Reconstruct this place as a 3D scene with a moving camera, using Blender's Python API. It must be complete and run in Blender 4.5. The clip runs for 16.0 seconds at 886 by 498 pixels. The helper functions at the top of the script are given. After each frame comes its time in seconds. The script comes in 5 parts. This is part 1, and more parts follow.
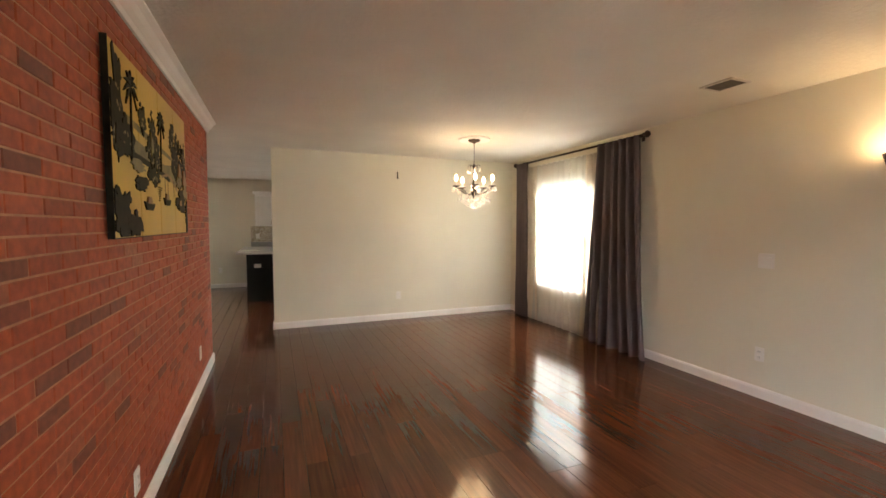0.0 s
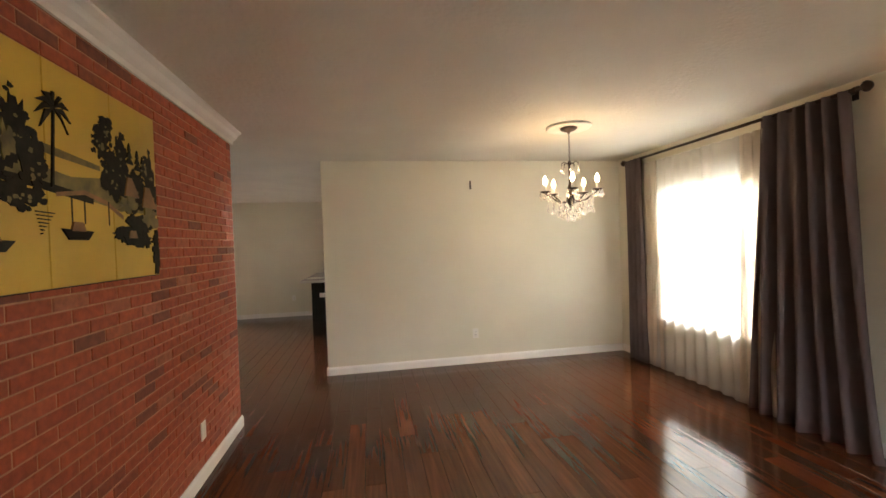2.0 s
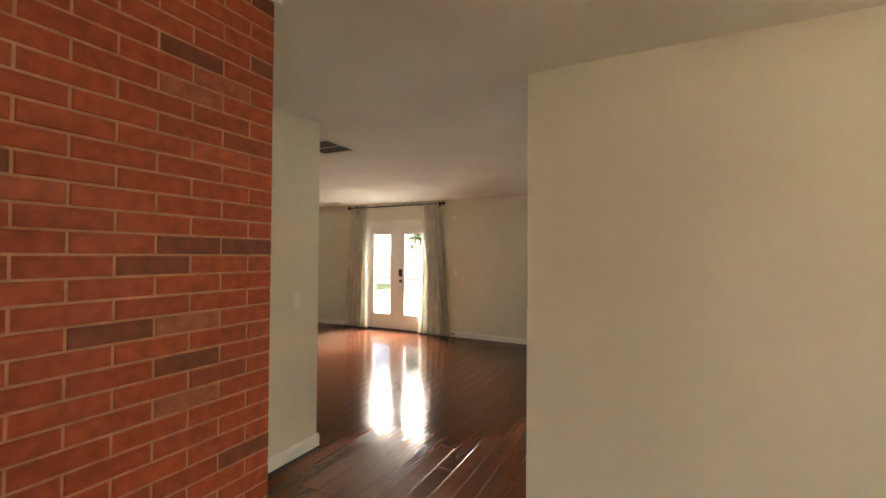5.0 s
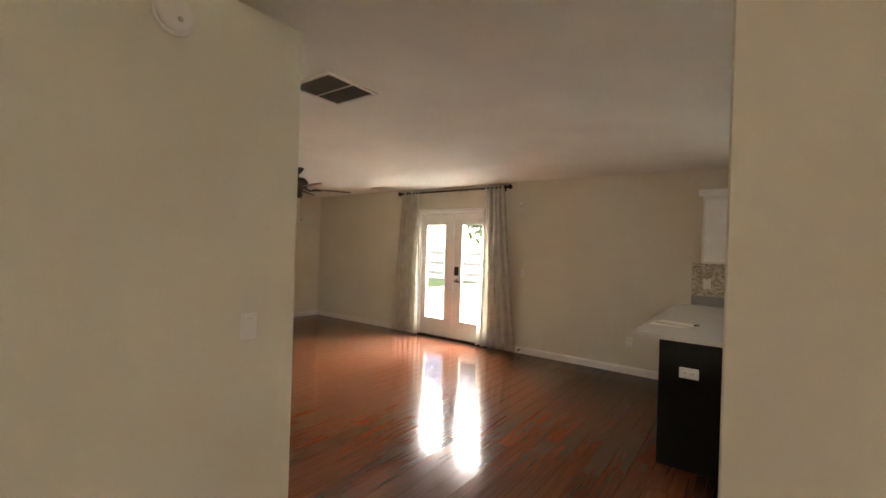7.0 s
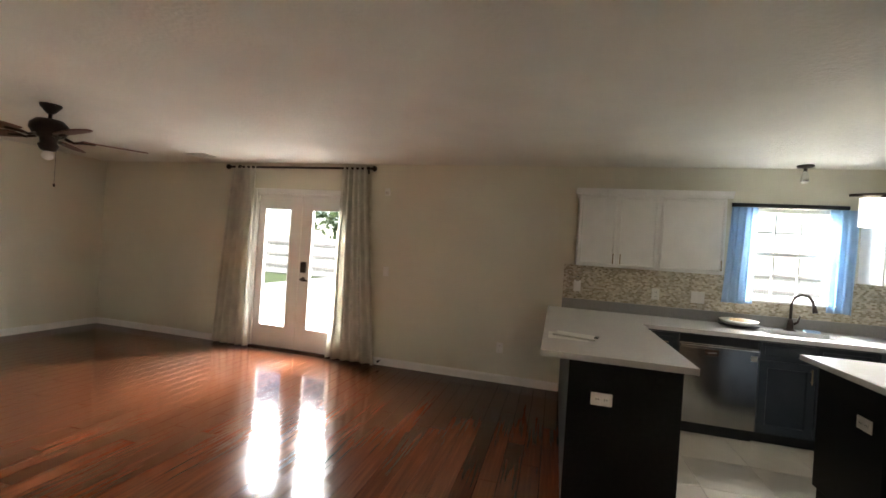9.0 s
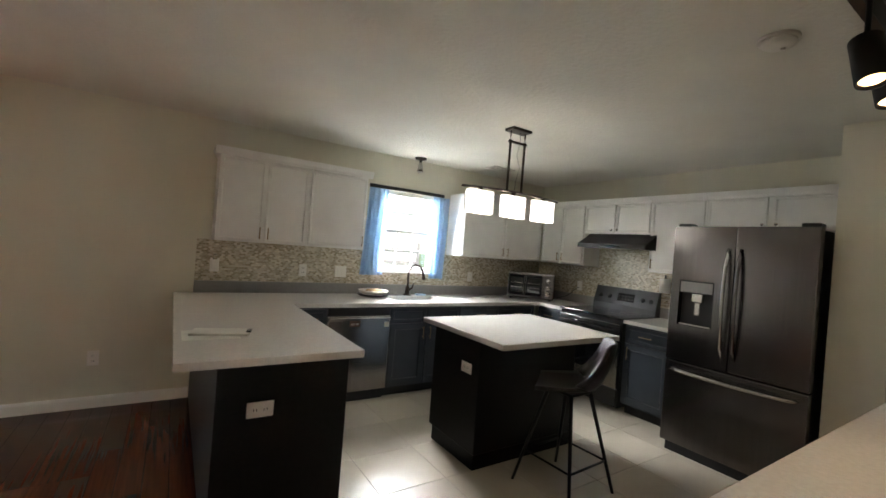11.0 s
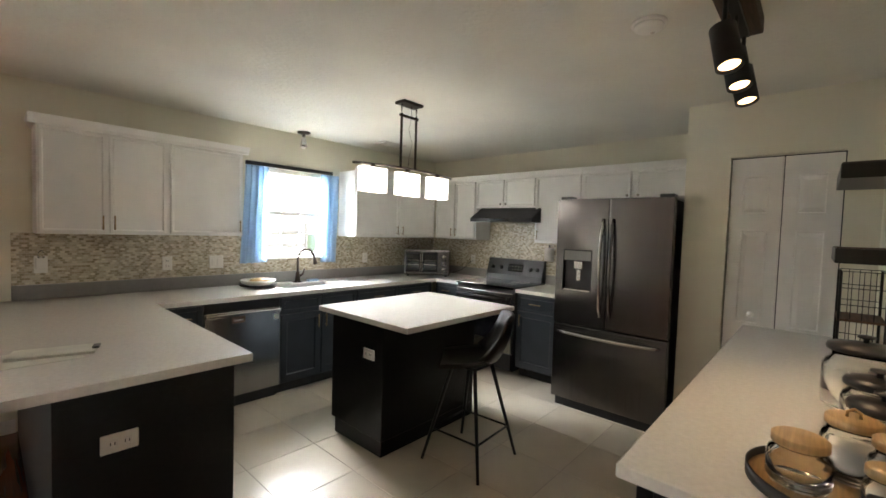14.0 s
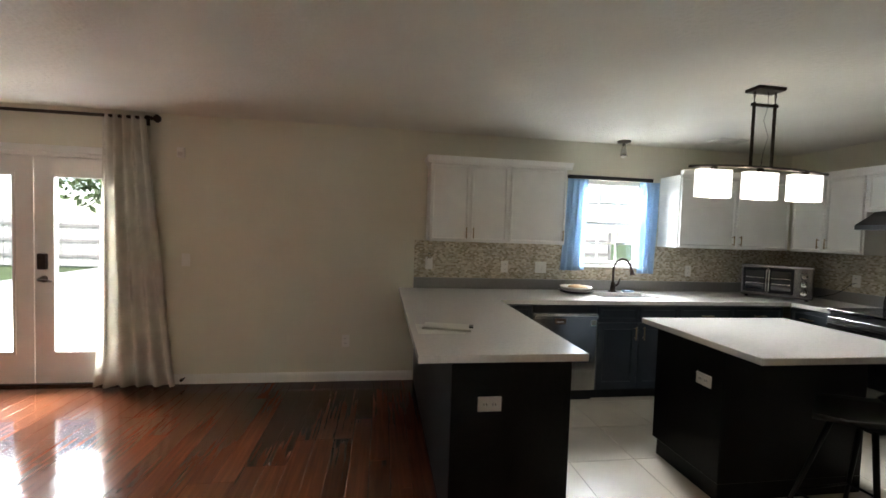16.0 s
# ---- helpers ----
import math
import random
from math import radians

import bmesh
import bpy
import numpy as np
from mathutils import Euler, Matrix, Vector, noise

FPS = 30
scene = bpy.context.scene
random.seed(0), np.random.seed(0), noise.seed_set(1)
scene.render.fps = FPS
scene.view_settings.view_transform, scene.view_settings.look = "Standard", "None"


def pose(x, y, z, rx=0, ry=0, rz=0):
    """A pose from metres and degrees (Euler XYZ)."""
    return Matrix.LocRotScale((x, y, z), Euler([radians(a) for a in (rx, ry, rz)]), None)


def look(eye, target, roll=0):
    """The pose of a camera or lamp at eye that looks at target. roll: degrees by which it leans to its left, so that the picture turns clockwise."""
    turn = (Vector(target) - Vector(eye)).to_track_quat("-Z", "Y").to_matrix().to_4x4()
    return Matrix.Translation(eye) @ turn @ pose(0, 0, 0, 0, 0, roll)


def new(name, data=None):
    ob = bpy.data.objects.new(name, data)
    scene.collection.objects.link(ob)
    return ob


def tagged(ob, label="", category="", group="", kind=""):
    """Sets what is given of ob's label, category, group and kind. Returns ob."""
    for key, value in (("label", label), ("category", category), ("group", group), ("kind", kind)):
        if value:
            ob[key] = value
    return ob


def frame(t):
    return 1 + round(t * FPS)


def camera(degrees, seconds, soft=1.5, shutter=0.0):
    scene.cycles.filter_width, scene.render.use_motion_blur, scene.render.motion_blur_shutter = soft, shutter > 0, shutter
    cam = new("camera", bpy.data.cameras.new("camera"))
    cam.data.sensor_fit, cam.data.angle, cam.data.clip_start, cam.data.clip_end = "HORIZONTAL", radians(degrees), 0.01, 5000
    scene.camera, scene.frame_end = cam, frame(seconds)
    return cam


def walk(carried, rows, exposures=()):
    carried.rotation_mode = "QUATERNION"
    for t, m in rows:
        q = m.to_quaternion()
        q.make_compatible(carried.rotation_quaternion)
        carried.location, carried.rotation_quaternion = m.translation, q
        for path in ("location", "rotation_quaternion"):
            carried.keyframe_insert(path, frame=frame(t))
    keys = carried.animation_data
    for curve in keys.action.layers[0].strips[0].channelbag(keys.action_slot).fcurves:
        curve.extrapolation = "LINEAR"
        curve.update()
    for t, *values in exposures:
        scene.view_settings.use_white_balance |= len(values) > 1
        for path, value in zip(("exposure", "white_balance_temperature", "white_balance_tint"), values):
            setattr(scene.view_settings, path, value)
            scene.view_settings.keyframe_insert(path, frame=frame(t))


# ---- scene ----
cam = camera(93.7, 16.0, soft=1.6)
PATH = [
    (0, (0.619, -6.005, 1.415), (1.368, -4.154, 1.3), 0.1),
    (0.5, (0.661, -5.854, 1.425), (1.367, -3.986, 1.311), -0.1),
    (1, (0.827, -5.614, 1.459), (1.494, -3.733, 1.339), -0.1),
    (1.5, (0.936, -5.27, 1.47), (1.541, -3.366, 1.38), -1.0),
    (2, (1.099, -4.87, 1.472), (1.448, -2.901, 1.44), -2.0),
    (2.5, (1.234, -4.438, 1.452), (1.353, -2.442, 1.443), -1.8),
    (3, (1.336, -3.989, 1.434), (1.151, -1.997, 1.447), -1.9),
    (5.5, (1.09, -1.851, 1.453), (0.05, -0.142, 1.458), 1.5),
    (6, (0.92, -1.543, 1.465), (-0.226, 0.096, 1.446), 1.7),
    (6.5, (0.763, -1.272, 1.474), (-0.411, 0.348, 1.462), 0.8),
    (7, (0.625, -0.983, 1.462), (-0.564, 0.626, 1.457), 1.8),
    (7.5, (0.445, -0.776, 1.457), (-0.656, 0.893, 1.444), 2.4),
    (8, (0.289, -0.602, 1.459), (-0.704, 1.134, 1.445), 2.3),
    (8.5, (0.143, -0.411, 1.463), (-0.717, 1.395, 1.459), 3.1),
    (9, (0.017, -0.242, 1.456), (-0.51, 1.688, 1.456), 3.8),
    (9.5, (-0.086, -0.069, 1.458), (-0.122, 1.93, 1.486), 4.9),
    (10, (-0.101, 0.074, 1.453), (0.248, 2.043, 1.483), 5.4),
    (12.5, (-0.009, 0.372, 1.479), (1.663, 1.466, 1.405), 2.4),
    (13, (-0.009, 0.369, 1.48), (1.676, 1.443, 1.399), 2.3),
    (13.5, (-0.01, 0.374, 1.482), (1.64, 1.502, 1.402), 2.1),
    (14, (-0.019, 0.387, 1.486), (1.466, 1.724, 1.399), 1.8),
    (14.5, (-0.044, 0.406, 1.482), (1.154, 2.006, 1.397), 1.6),
    (15, (-0.065, 0.415, 1.481), (0.848, 2.192, 1.396), 1.5),
    (15.5, (-0.143, 0.401, 1.487), (0.469, 2.303, 1.396), 1.4),
    (16, (-0.213, 0.394, 1.478), (0.081, 2.37, 1.392), 1.9),
]
walk(cam, [(t, look(eye, target, roll)) for t, eye, target, roll in PATH],
     exposures=[(0, 2.78, 6800, 11), (1.5, 2.62, 6800, 11), (2.5, 2.45, 6900, 11), (3, 2.3, 7000, 11), (5.5, 2.55, 7800, 11), (7, 2.45, 7200, 12), (9, 2.15, 6700, 10), (10, 2.1, 6500, 10), (12.5, 2.4, 6700, 10), (14, 2.5, 6700, 10), (15, 2.45, 6500, 10), (16, 2.0, 6400, 10)])

# ---- world and sun ----
world = bpy.data.worlds.new("sky_world")
scene.world = world
world.use_nodes = True
wn = world.node_tree
sky = wn.nodes.new("ShaderNodeTexSky")
sky.sky_type = 'NISHITA'
sky.sun_disc = False
sky.sun_elevation = radians(52)
sky.sun_rotation = radians(170)
wbg = wn.nodes["Background"]
wn.links.new(sky.outputs[0], wbg.inputs[0])
wbg.inputs[1].default_value = 0.12
sun = new("sun", bpy.data.lights.new("sun", 'SUN'))
sun.data.energy = 2.6
sun.data.angle = radians(0.6)
sun.data.color = (1.0, 0.95, 0.88)
sun.matrix_world = look((0, 0, 20), (0.17 * 12.3 * -1, 12.1, 4.3))


def lamp(name, place, energy, color, radius=0.03):
    ob = new(name, bpy.data.lights.new(name, 'POINT'))
    ob.data.energy, ob.data.color, ob.data.shadow_soft_size = energy, color, radius
    ob.location = place
    return ob


def sky_panel(name, place, target, w, h, energy, color=(0.96, 0.98, 1.0)):
    """An added area lamp outside one of the openings, standing in for daylight of the open sky."""
    ob = new(name, bpy.data.lights.new(name, 'AREA'))
    ob.data.shape, ob.data.size, ob.data.size_y = 'RECTANGLE', w, h
    ob.data.energy, ob.data.color = energy, color
    ob.matrix_world = look(place, target)
    return ob


# Added lamps, set above the sight lines, that strengthen the daylight indoors.
sky_panel("sky_fill_doors", (-4.0, 6.75, 3.05), (-3.2, 2.6, 0.7), 5.4, 2.1, 860)
sky_panel("sky_fill_kitchen", (2.16, 6.05, 3.05), (2.16, 3.0, 1.0), 2.2, 1.5, 310)
sky_panel("sky_fill_living", (6.5, -1.39, 3.5), (3.0, -1.39, 0.7), 2.8, 2.2, 330)
# Added fill lamp behind the unseen south opening; brightens the east wall and brick.
sky_panel("added_fill_south", (2.1, -9.6, 3.2), (2.1, -6.0, 0.9), 3.0, 2.0, 105)
WARM = (1.0, 0.66, 0.36)

# ---- materials ----
def mat(name, base, rough=0.5, metal=0.0, var=0.12, scale=6.0, bump=0.0, bscale=80.0, fine=0.0, coat=0.0, spec=0.5, seed=0.0, perobj=0.0, stretch=(1, 1, 1)):
    m = bpy.data.materials.new(name)
    m.use_nodes = True
    nt = m.node_tree
    p = nt.nodes["Principled BSDF"]
    p.inputs["Roughness"].default_value = rough
    p.inputs["Metallic"].default_value = metal
    p.inputs["Coat Weight"].default_value = coat
    p.inputs["Specular IOR Level"].default_value = spec
    tc = nt.nodes.new("ShaderNodeTexCoord")
    mp = nt.nodes.new("ShaderNodeMapping")
    mp.inputs["Location"].default_value = (seed, seed * 1.7, seed * 0.3)
    mp.inputs["Scale"].default_value = stretch
    nt.links.new(tc.outputs["Object"], mp.inputs[0])
    no = nt.nodes.new("ShaderNodeTexNoise")
    no.inputs["Scale"].default_value = scale
    no.inputs["Detail"].default_value = 6
    nt.links.new(mp.outputs[0], no.inputs["Vector"])
    rp = nt.nodes.new("ShaderNodeValToRGB")
    lo = [max(0, c * (1 - var)) for c in base]
    hi = [min(1, c * (1 + var)) for c in base]
    rp.color_ramp.elements[0].position, rp.color_ramp.elements[1].position = 0.3, 0.7
    rp.color_ramp.elements[0].color = (*lo, 1)
    rp.color_ramp.elements[1].color = (*hi, 1)
    nt.links.new(no.outputs["Fac"], rp.inputs[0])
    out = rp.outputs[0]
    if perobj:
        oi = nt.nodes.new("ShaderNodeObjectInfo")
        hs = nt.nodes.new("ShaderNodeHueSaturation")
        mr = nt.nodes.new("ShaderNodeMapRange")
        mr.inputs["To Min"].default_value, mr.inputs["To Max"].default_value = 1 - perobj, 1 + perobj
        nt.links.new(oi.outputs["Random"], mr.inputs["Value"])
        nt.links.new(mr.outputs[0], hs.inputs["Value"])
        nt.links.new(out, hs.inputs["Color"])
        out = hs.outputs[0]
    nt.links.new(out, p.inputs["Base Color"])
    if fine:
        n3 = nt.nodes.new("ShaderNodeTexNoise")
        n3.inputs["Scale"].default_value = scale * 4
        nt.links.new(mp.outputs[0], n3.inputs["Vector"])
        mr2 = nt.nodes.new("ShaderNodeMapRange")
        mr2.inputs["To Min"].default_value, mr2.inputs["To Max"].default_value = max(0.02, rough - fine), min(1, rough + fine)
        nt.links.new(n3.outputs["Fac"], mr2.inputs["Value"])
        nt.links.new(mr2.outputs[0], p.inputs["Roughness"])
    if bump:
        n2 = nt.nodes.new("ShaderNodeTexNoise")
        n2.inputs["Scale"].default_value = bscale
        n2.inputs["Detail"].default_value = 4
        nt.links.new(mp.outputs[0], n2.inputs["Vector"])
        b = nt.nodes.new("ShaderNodeBump")
        b.inputs["Strength"].default_value = bump
        b.inputs["Distance"].default_value = 0.006 if bump >= 1.0 else 0.004
        nt.links.new(n2.outputs["Fac"], b.inputs["Height"])
        nt.links.new(b.outputs[0], p.inputs["Normal"])
    return m


def emit_mat(name, color, strength):
    m = mat(name, color, 0.4)
    p = m.node_tree.nodes["Principled BSDF"]
    p.inputs["Emission Color"].default_value = (*color, 1)
    p.inputs["Emission Strength"].default_value = strength
    return m


def glass_mat(name, color=(1, 1, 1), rough=0.0, ior=1.45):
    m = mat(name, color, rough, var=0.0)
    p = m.node_tree.nodes["Principled BSDF"]
    p.inputs["Transmission Weight"].default_value = 1.0
    p.inputs["IOR"].default_value = ior
    return m


def cloth_mat(name, base, trans=0.5, clear=0.0, var=0.15, scale=5.0, stretch=(1, 1, 0.25)):
    m = mat(name, base, 0.85, var=var, scale=scale, bump=0.25, bscale=400, stretch=stretch, spec=0.2)
    nt = m.node_tree
    p = nt.nodes["Principled BSDF"]
    out = nt.nodes["Material Output"]
    tr = nt.nodes.new("ShaderNodeBsdfTranslucent")
    tr.inputs[0].default_value = (*base, 1)
    mx = nt.nodes.new("ShaderNodeMixShader")
    mx.inputs[0].default_value = trans
    nt.links.new(p.outputs[0], mx.inputs[1])
    nt.links.new(tr.outputs[0], mx.inputs[2])
    last = mx
    if clear:
        tp = nt.nodes.new("ShaderNodeBsdfTransparent")
        m2 = nt.nodes.new("ShaderNodeMixShader")
        m2.inputs[0].default_value = clear
        nt.links.new(mx.outputs[0], m2.inputs[1])
        nt.links.new(tp.outputs[0], m2.inputs[2])
        last = m2
    nt.links.new(last.outputs[0], out.inputs[0])
    return m


def wood_floor_mat(name, island):
    m = bpy.data.materials.new(name)
    m.use_nodes = True
    nt = m.node_tree
    p = nt.nodes["Principled BSDF"]
    p.inputs["Specular IOR Level"].default_value = 0.4
    if island:
        rnd = nt.nodes.new("ShaderNodeNewGeometry").outputs["Random Per Island"]
    else:
        rnd = nt.nodes.new("ShaderNodeObjectInfo").outputs["Random"]
    geo = nt.nodes.new("ShaderNodeNewGeometry")
    add = nt.nodes.new("ShaderNodeVectorMath")
    mul = nt.nodes.new("ShaderNodeVectorMath")
    mul.operation = 'SCALE'
    mul.inputs[0].default_value = (37.0, 53.0, 11.0)
    nt.links.new(rnd, mul.inputs["Scale"])
    nt.links.new(geo.outputs["Position"], add.inputs[0])
    nt.links.new(mul.outputs[0], add.inputs[1])
    mp = nt.nodes.new("ShaderNodeMapping")
    mp.inputs["Scale"].default_value = (26, 1.1, 4)
    nt.links.new(add.outputs[0], mp.inputs[0])
    no = nt.nodes.new("ShaderNodeTexNoise")
    no.inputs["Scale"].default_value = 2.2
    no.inputs["Detail"].default_value = 8
    no.inputs["Distortion"].default_value = 0.1
    nt.links.new(mp.outputs[0], no.inputs["Vector"])
    rp = nt.nodes.new("ShaderNodeValToRGB")
    e = rp.color_ramp.elements
    e[0].position, e[0].color = 0.3, (0.070, 0.022, 0.010, 1)
    e[1].position, e[1].color = 0.72, (0.124, 0.040, 0.017, 1)
    mid = e.new(0.52)
    mid.color = (0.095, 0.030, 0.013, 1)
    nt.links.new(no.outputs["Fac"], rp.inputs[0])
    hs = nt.nodes.new("ShaderNodeHueSaturation")
    mr = nt.nodes.new("ShaderNodeMapRange")
    mr.inputs["To Min"].default_value, mr.inputs["To Max"].default_value = 0.72, 1.28
    nt.links.new(rnd, mr.inputs["Value"])
    nt.links.new(mr.outputs[0], hs.inputs["Value"])
    nt.links.new(rp.outputs[0], hs.inputs["Color"])
    nt.links.new(hs.outputs[0], p.inputs["Base Color"])
    n2 = nt.nodes.new("ShaderNodeTexNoise")
    n2.inputs["Scale"].default_value = 1.7
    nt.links.new(geo.outputs["Position"], n2.inputs["Vector"])
    mr2 = nt.nodes.new("ShaderNodeMapRange")
    mr2.inputs["To Min"].default_value, mr2.inputs["To Max"].default_value = 0.07, 0.17
    nt.links.new(n2.outputs["Fac"], mr2.inputs["Value"])
    nt.links.new(mr2.outputs[0], p.inputs["Roughness"])
    b = nt.nodes.new("ShaderNodeBump")
    b.inputs["Strength"].default_value = 0.06
    b.inputs["Distance"].default_value = 0.003
    nt.links.new(no.outputs["Fac"], b.inputs["Height"])
    nt.links.new(b.outputs[0], p.inputs["Normal"])
    return m


def brick_mat(name, island):
    m = bpy.data.materials.new(name)
    m.use_nodes = True
    nt = m.node_tree
    p = nt.nodes["Principled BSDF"]
    p.inputs["Roughness"].default_value = 0.62
    geo = nt.nodes.new("ShaderNodeNewGeometry")
    rnd = geo.outputs["Random Per Island"] if island else nt.nodes.new("ShaderNodeObjectInfo").outputs["Random"]
    rp = nt.nodes.new("ShaderNodeValToRGB")
    e = rp.color_ramp.elements
    e[0].position, e[0].color = 0.0, (0.174, 0.045, 0.022, 1)
    e[1].position, e[1].color = 1.0, (0.401, 0.084, 0.029, 1)
    for pos, c in ((0.07, (0.191, 0.049, 0.022, 1)), (0.12, (0.314, 0.057, 0.019, 1)), (0.9, (0.383, 0.075, 0.022, 1)), (0.96, (0.348, 0.110, 0.053, 1))):
        e.new(pos).color = c
    nt.links.new(rnd, rp.inputs[0])
    n = nt.nodes.new("ShaderNodeTexNoise")
    n.inputs["Scale"].default_value = 28
    n.inputs["Detail"].default_value = 8
    nt.links.new(geo.outputs["Position"], n.inputs["Vector"])
    r2 = nt.nodes.new("ShaderNodeValToRGB")
    r2.color_ramp.elements[0].position, r2.color_ramp.elements[0].color = 0.35, (0.72, 0.70, 0.70, 1)
    r2.color_ramp.elements[1].position, r2.color_ramp.elements[1].color = 0.68, (1.25, 1.28, 1.3, 1)
    nt.links.new(n.outputs["Fac"], r2.inputs[0])
    mx = nt.nodes.new("ShaderNodeMix")
    mx.data_type, mx.blend_type = 'RGBA', 'MULTIPLY'
    mx.inputs["Factor"].default_value = 0.8
    nt.links.new(rp.outputs[0], mx.inputs["A"])
    nt.links.new(r2.outputs[0], mx.inputs["B"])
    nt.links.new(mx.outputs["Result"], p.inputs["Base Color"])
    b = nt.nodes.new("ShaderNodeBump")
    b.inputs["Strength"].default_value = 0.25
    b.inputs["Distance"].default_value = 0.003
    nt.links.new(n.outputs["Fac"], b.inputs["Height"])
    nt.links.new(b.outputs[0], p.inputs["Normal"])
    return m


def mosaic_mat():
    m = mat("mosaic", (0.5, 0.45, 0.33), 0.25, var=0.2)
    nt = m.node_tree
    p = nt.nodes["Principled BSDF"]
    tc = nt.nodes.new("ShaderNodeTexCoord")
    sep = nt.nodes.new("ShaderNodeSeparateXYZ")
    nt.links.new(tc.outputs["Object"], sep.inputs[0])
    ad = nt.nodes.new("ShaderNodeMath")
    nt.links.new(sep.outputs[0], ad.inputs[0])
    nt.links.new(sep.outputs[1], ad.inputs[1])
    cb = nt.nodes.new("ShaderNodeCombineXYZ")
    nt.links.new(ad.outputs[0], cb.inputs[0])
    nt.links.new(sep.outputs[2], cb.inputs[1])
    br = nt.nodes.new("ShaderNodeTexBrick")
    br.inputs["Scale"].default_value = 1.0
    br.inputs["Brick Width"].default_value = 0.026
    br.inputs["Row Height"].default_value = 0.0155
    br.inputs["Mortar Size"].default_value = 0.0012
    br.inputs["Color1"].default_value = (0.30, 0.245, 0.155, 1)
    br.inputs["Color2"].default_value = (0.72, 0.66, 0.52, 1)
    br.inputs["Mortar"].default_value = (0.55, 0.51, 0.43, 1)
    nt.links.new(cb.outputs[0], br.inputs["Vector"])
    nt.links.new(br.outputs["Color"], p.inputs["Base Color"])
    b = nt.nodes.new("ShaderNodeBump")
    b.inputs["Strength"].default_value = 0.3
    b.inputs["Distance"].default_value = 0.002
    b.invert = True
    nt.links.new(br.outputs["Fac"], b.inputs["Height"])
    nt.links.new(b.outputs[0], p.inputs["Normal"])
    return m


M_WALL = mat("wall_paint", (0.725, 0.695, 0.57), 0.75, var=0.04, scale=1.2, bump=0.12, bscale=120)
M_CEIL = mat("ceiling_paint", (0.73, 0.71, 0.63), 0.9, var=0.04, scale=2, bump=1.0, bscale=38)
M_TRIM = mat("trim_paint", (0.80, 0.79, 0.75), 0.4, var=0.03)
M_DOOR = mat("door_paint", (0.82, 0.80, 0.76), 0.38, var=0.03)
M_MORTAR = mat("mortar", (0.46, 0.23, 0.14), 0.9, var=0.2, scale=20, bump=0.4)
M_BRICK_P = brick_mat("brick_single", False)
M_BRICK_J = brick_mat("brick_joined", True)
M_WOOD_P = wood_floor_mat("plank_single", False)
M_WOOD_J = wood_floor_mat("plank_joined", True)
M_SUB = mat("subfloor", (0.02, 0.012, 0.008), 0.8)
M_TILE = mat("porcelain_tile", (0.66, 0.60, 0.49), 0.22, var=0.06, scale=3, fine=0.06, perobj=0.04)
M_GROUT = mat("grout", (0.42, 0.37, 0.3), 0.9)
M_WHITECAB = mat("white_cabinet_paint", (0.82, 0.81, 0.77), 0.38, var=0.03)
M_BLUECAB = mat("slate_cabinet_paint", (0.030, 0.037, 0.046), 0.42, var=0.15, scale=4)
M_BLACKCAB = mat("black_panel", (0.005, 0.0045, 0.0045), 0.4, spec=0.22, var=0.3, scale=40, bump=0.1, bscale=150)
M_QUARTZ = mat("quartz", (0.74, 0.72, 0.68), 0.2, var=0.05, scale=60)
M_GRAYBAND = mat("gray_splash_band", (0.27, 0.265, 0.25), 0.35, var=0.06, scale=30)
M_MOSAIC = mosaic_mat()
M_STEEL = mat("brushed_steel", (0.50, 0.49, 0.47), 0.2, 1.0, var=0.07, scale=3, stretch=(25, 25, 0.6))
M_DSTEEL = mat("black_stainless", (0.17, 0.162, 0.16), 0.24, 1.0, var=0.08, scale=3, stretch=(25, 25, 0.6))
M_CHROME = mat("nickel", (0.55, 0.53, 0.5), 0.25, 1.0)
M_PULL = mat("aged_brass", (0.36, 0.27, 0.16), 0.3, 1.0)
M_BRONZE = mat("dark_bronze", (0.05, 0.035, 0.028), 0.38, 0.7, var=0.2, scale=25)
M_BLACK = mat("black_plastic", (0.012, 0.012, 0.013), 0.35)
M_BLACKM = mat("black_metal", (0.015, 0.015, 0.016), 0.45, 0.4)
M_BGLASS = mat("black_glass", (0.006, 0.006, 0.007), 0.06)
M_PLASTIC = mat("white_plastic", (0.80, 0.78, 0.72), 0.4, var=0.02)
M_GLASS = glass_mat("window_glass")
M_JAR = glass_mat("jar_glass", (0.97, 0.98, 0.97))
M_CRYSTAL = glass_mat("crystal", (0.98, 0.97, 0.95), 0.0, 1.55)
M_DCURT = cloth_mat("charcoal_cloth", (0.15, 0.125, 0.13), 0.06, var=0.12)
M_SHEER = cloth_mat("white_sheer", (0.85, 0.84, 0.80), 0.5, 0.28, var=0.05)
M_LINING = cloth_mat("cream_cloth", (0.72, 0.66, 0.58), 0.5, var=0.06)
M_BLUECURT = cloth_mat("sky_blue_cloth", (0.50, 0.68, 0.86), 0.6, 0.10, var=0.08)
M_PATCURT = cloth_mat("damask_cloth", (0.78, 0.76, 0.69), 0.6, var=0.28, scale=9.0, stretch=(1, 1, 0.6))
M_BAMBOO = mat("bamboo", (0.50, 0.32, 0.15), 0.5, var=0.2, scale=8, stretch=(1, 14, 1))
M_RUSTIC = mat("rustic_wood", (0.115, 0.058, 0.03), 0.6, var=0.5, scale=7, stretch=(1, 12, 12), bump=0.3)
M_BEAM = mat("beam_wood", (0.06, 0.035, 0.022), 0.65, var=0.4, scale=8, stretch=(1, 10, 10), bump=0.3)
M_CHALK = mat("chalkboard", (0.022, 0.022, 0.023), 0.7, var=0.35, scale=6)
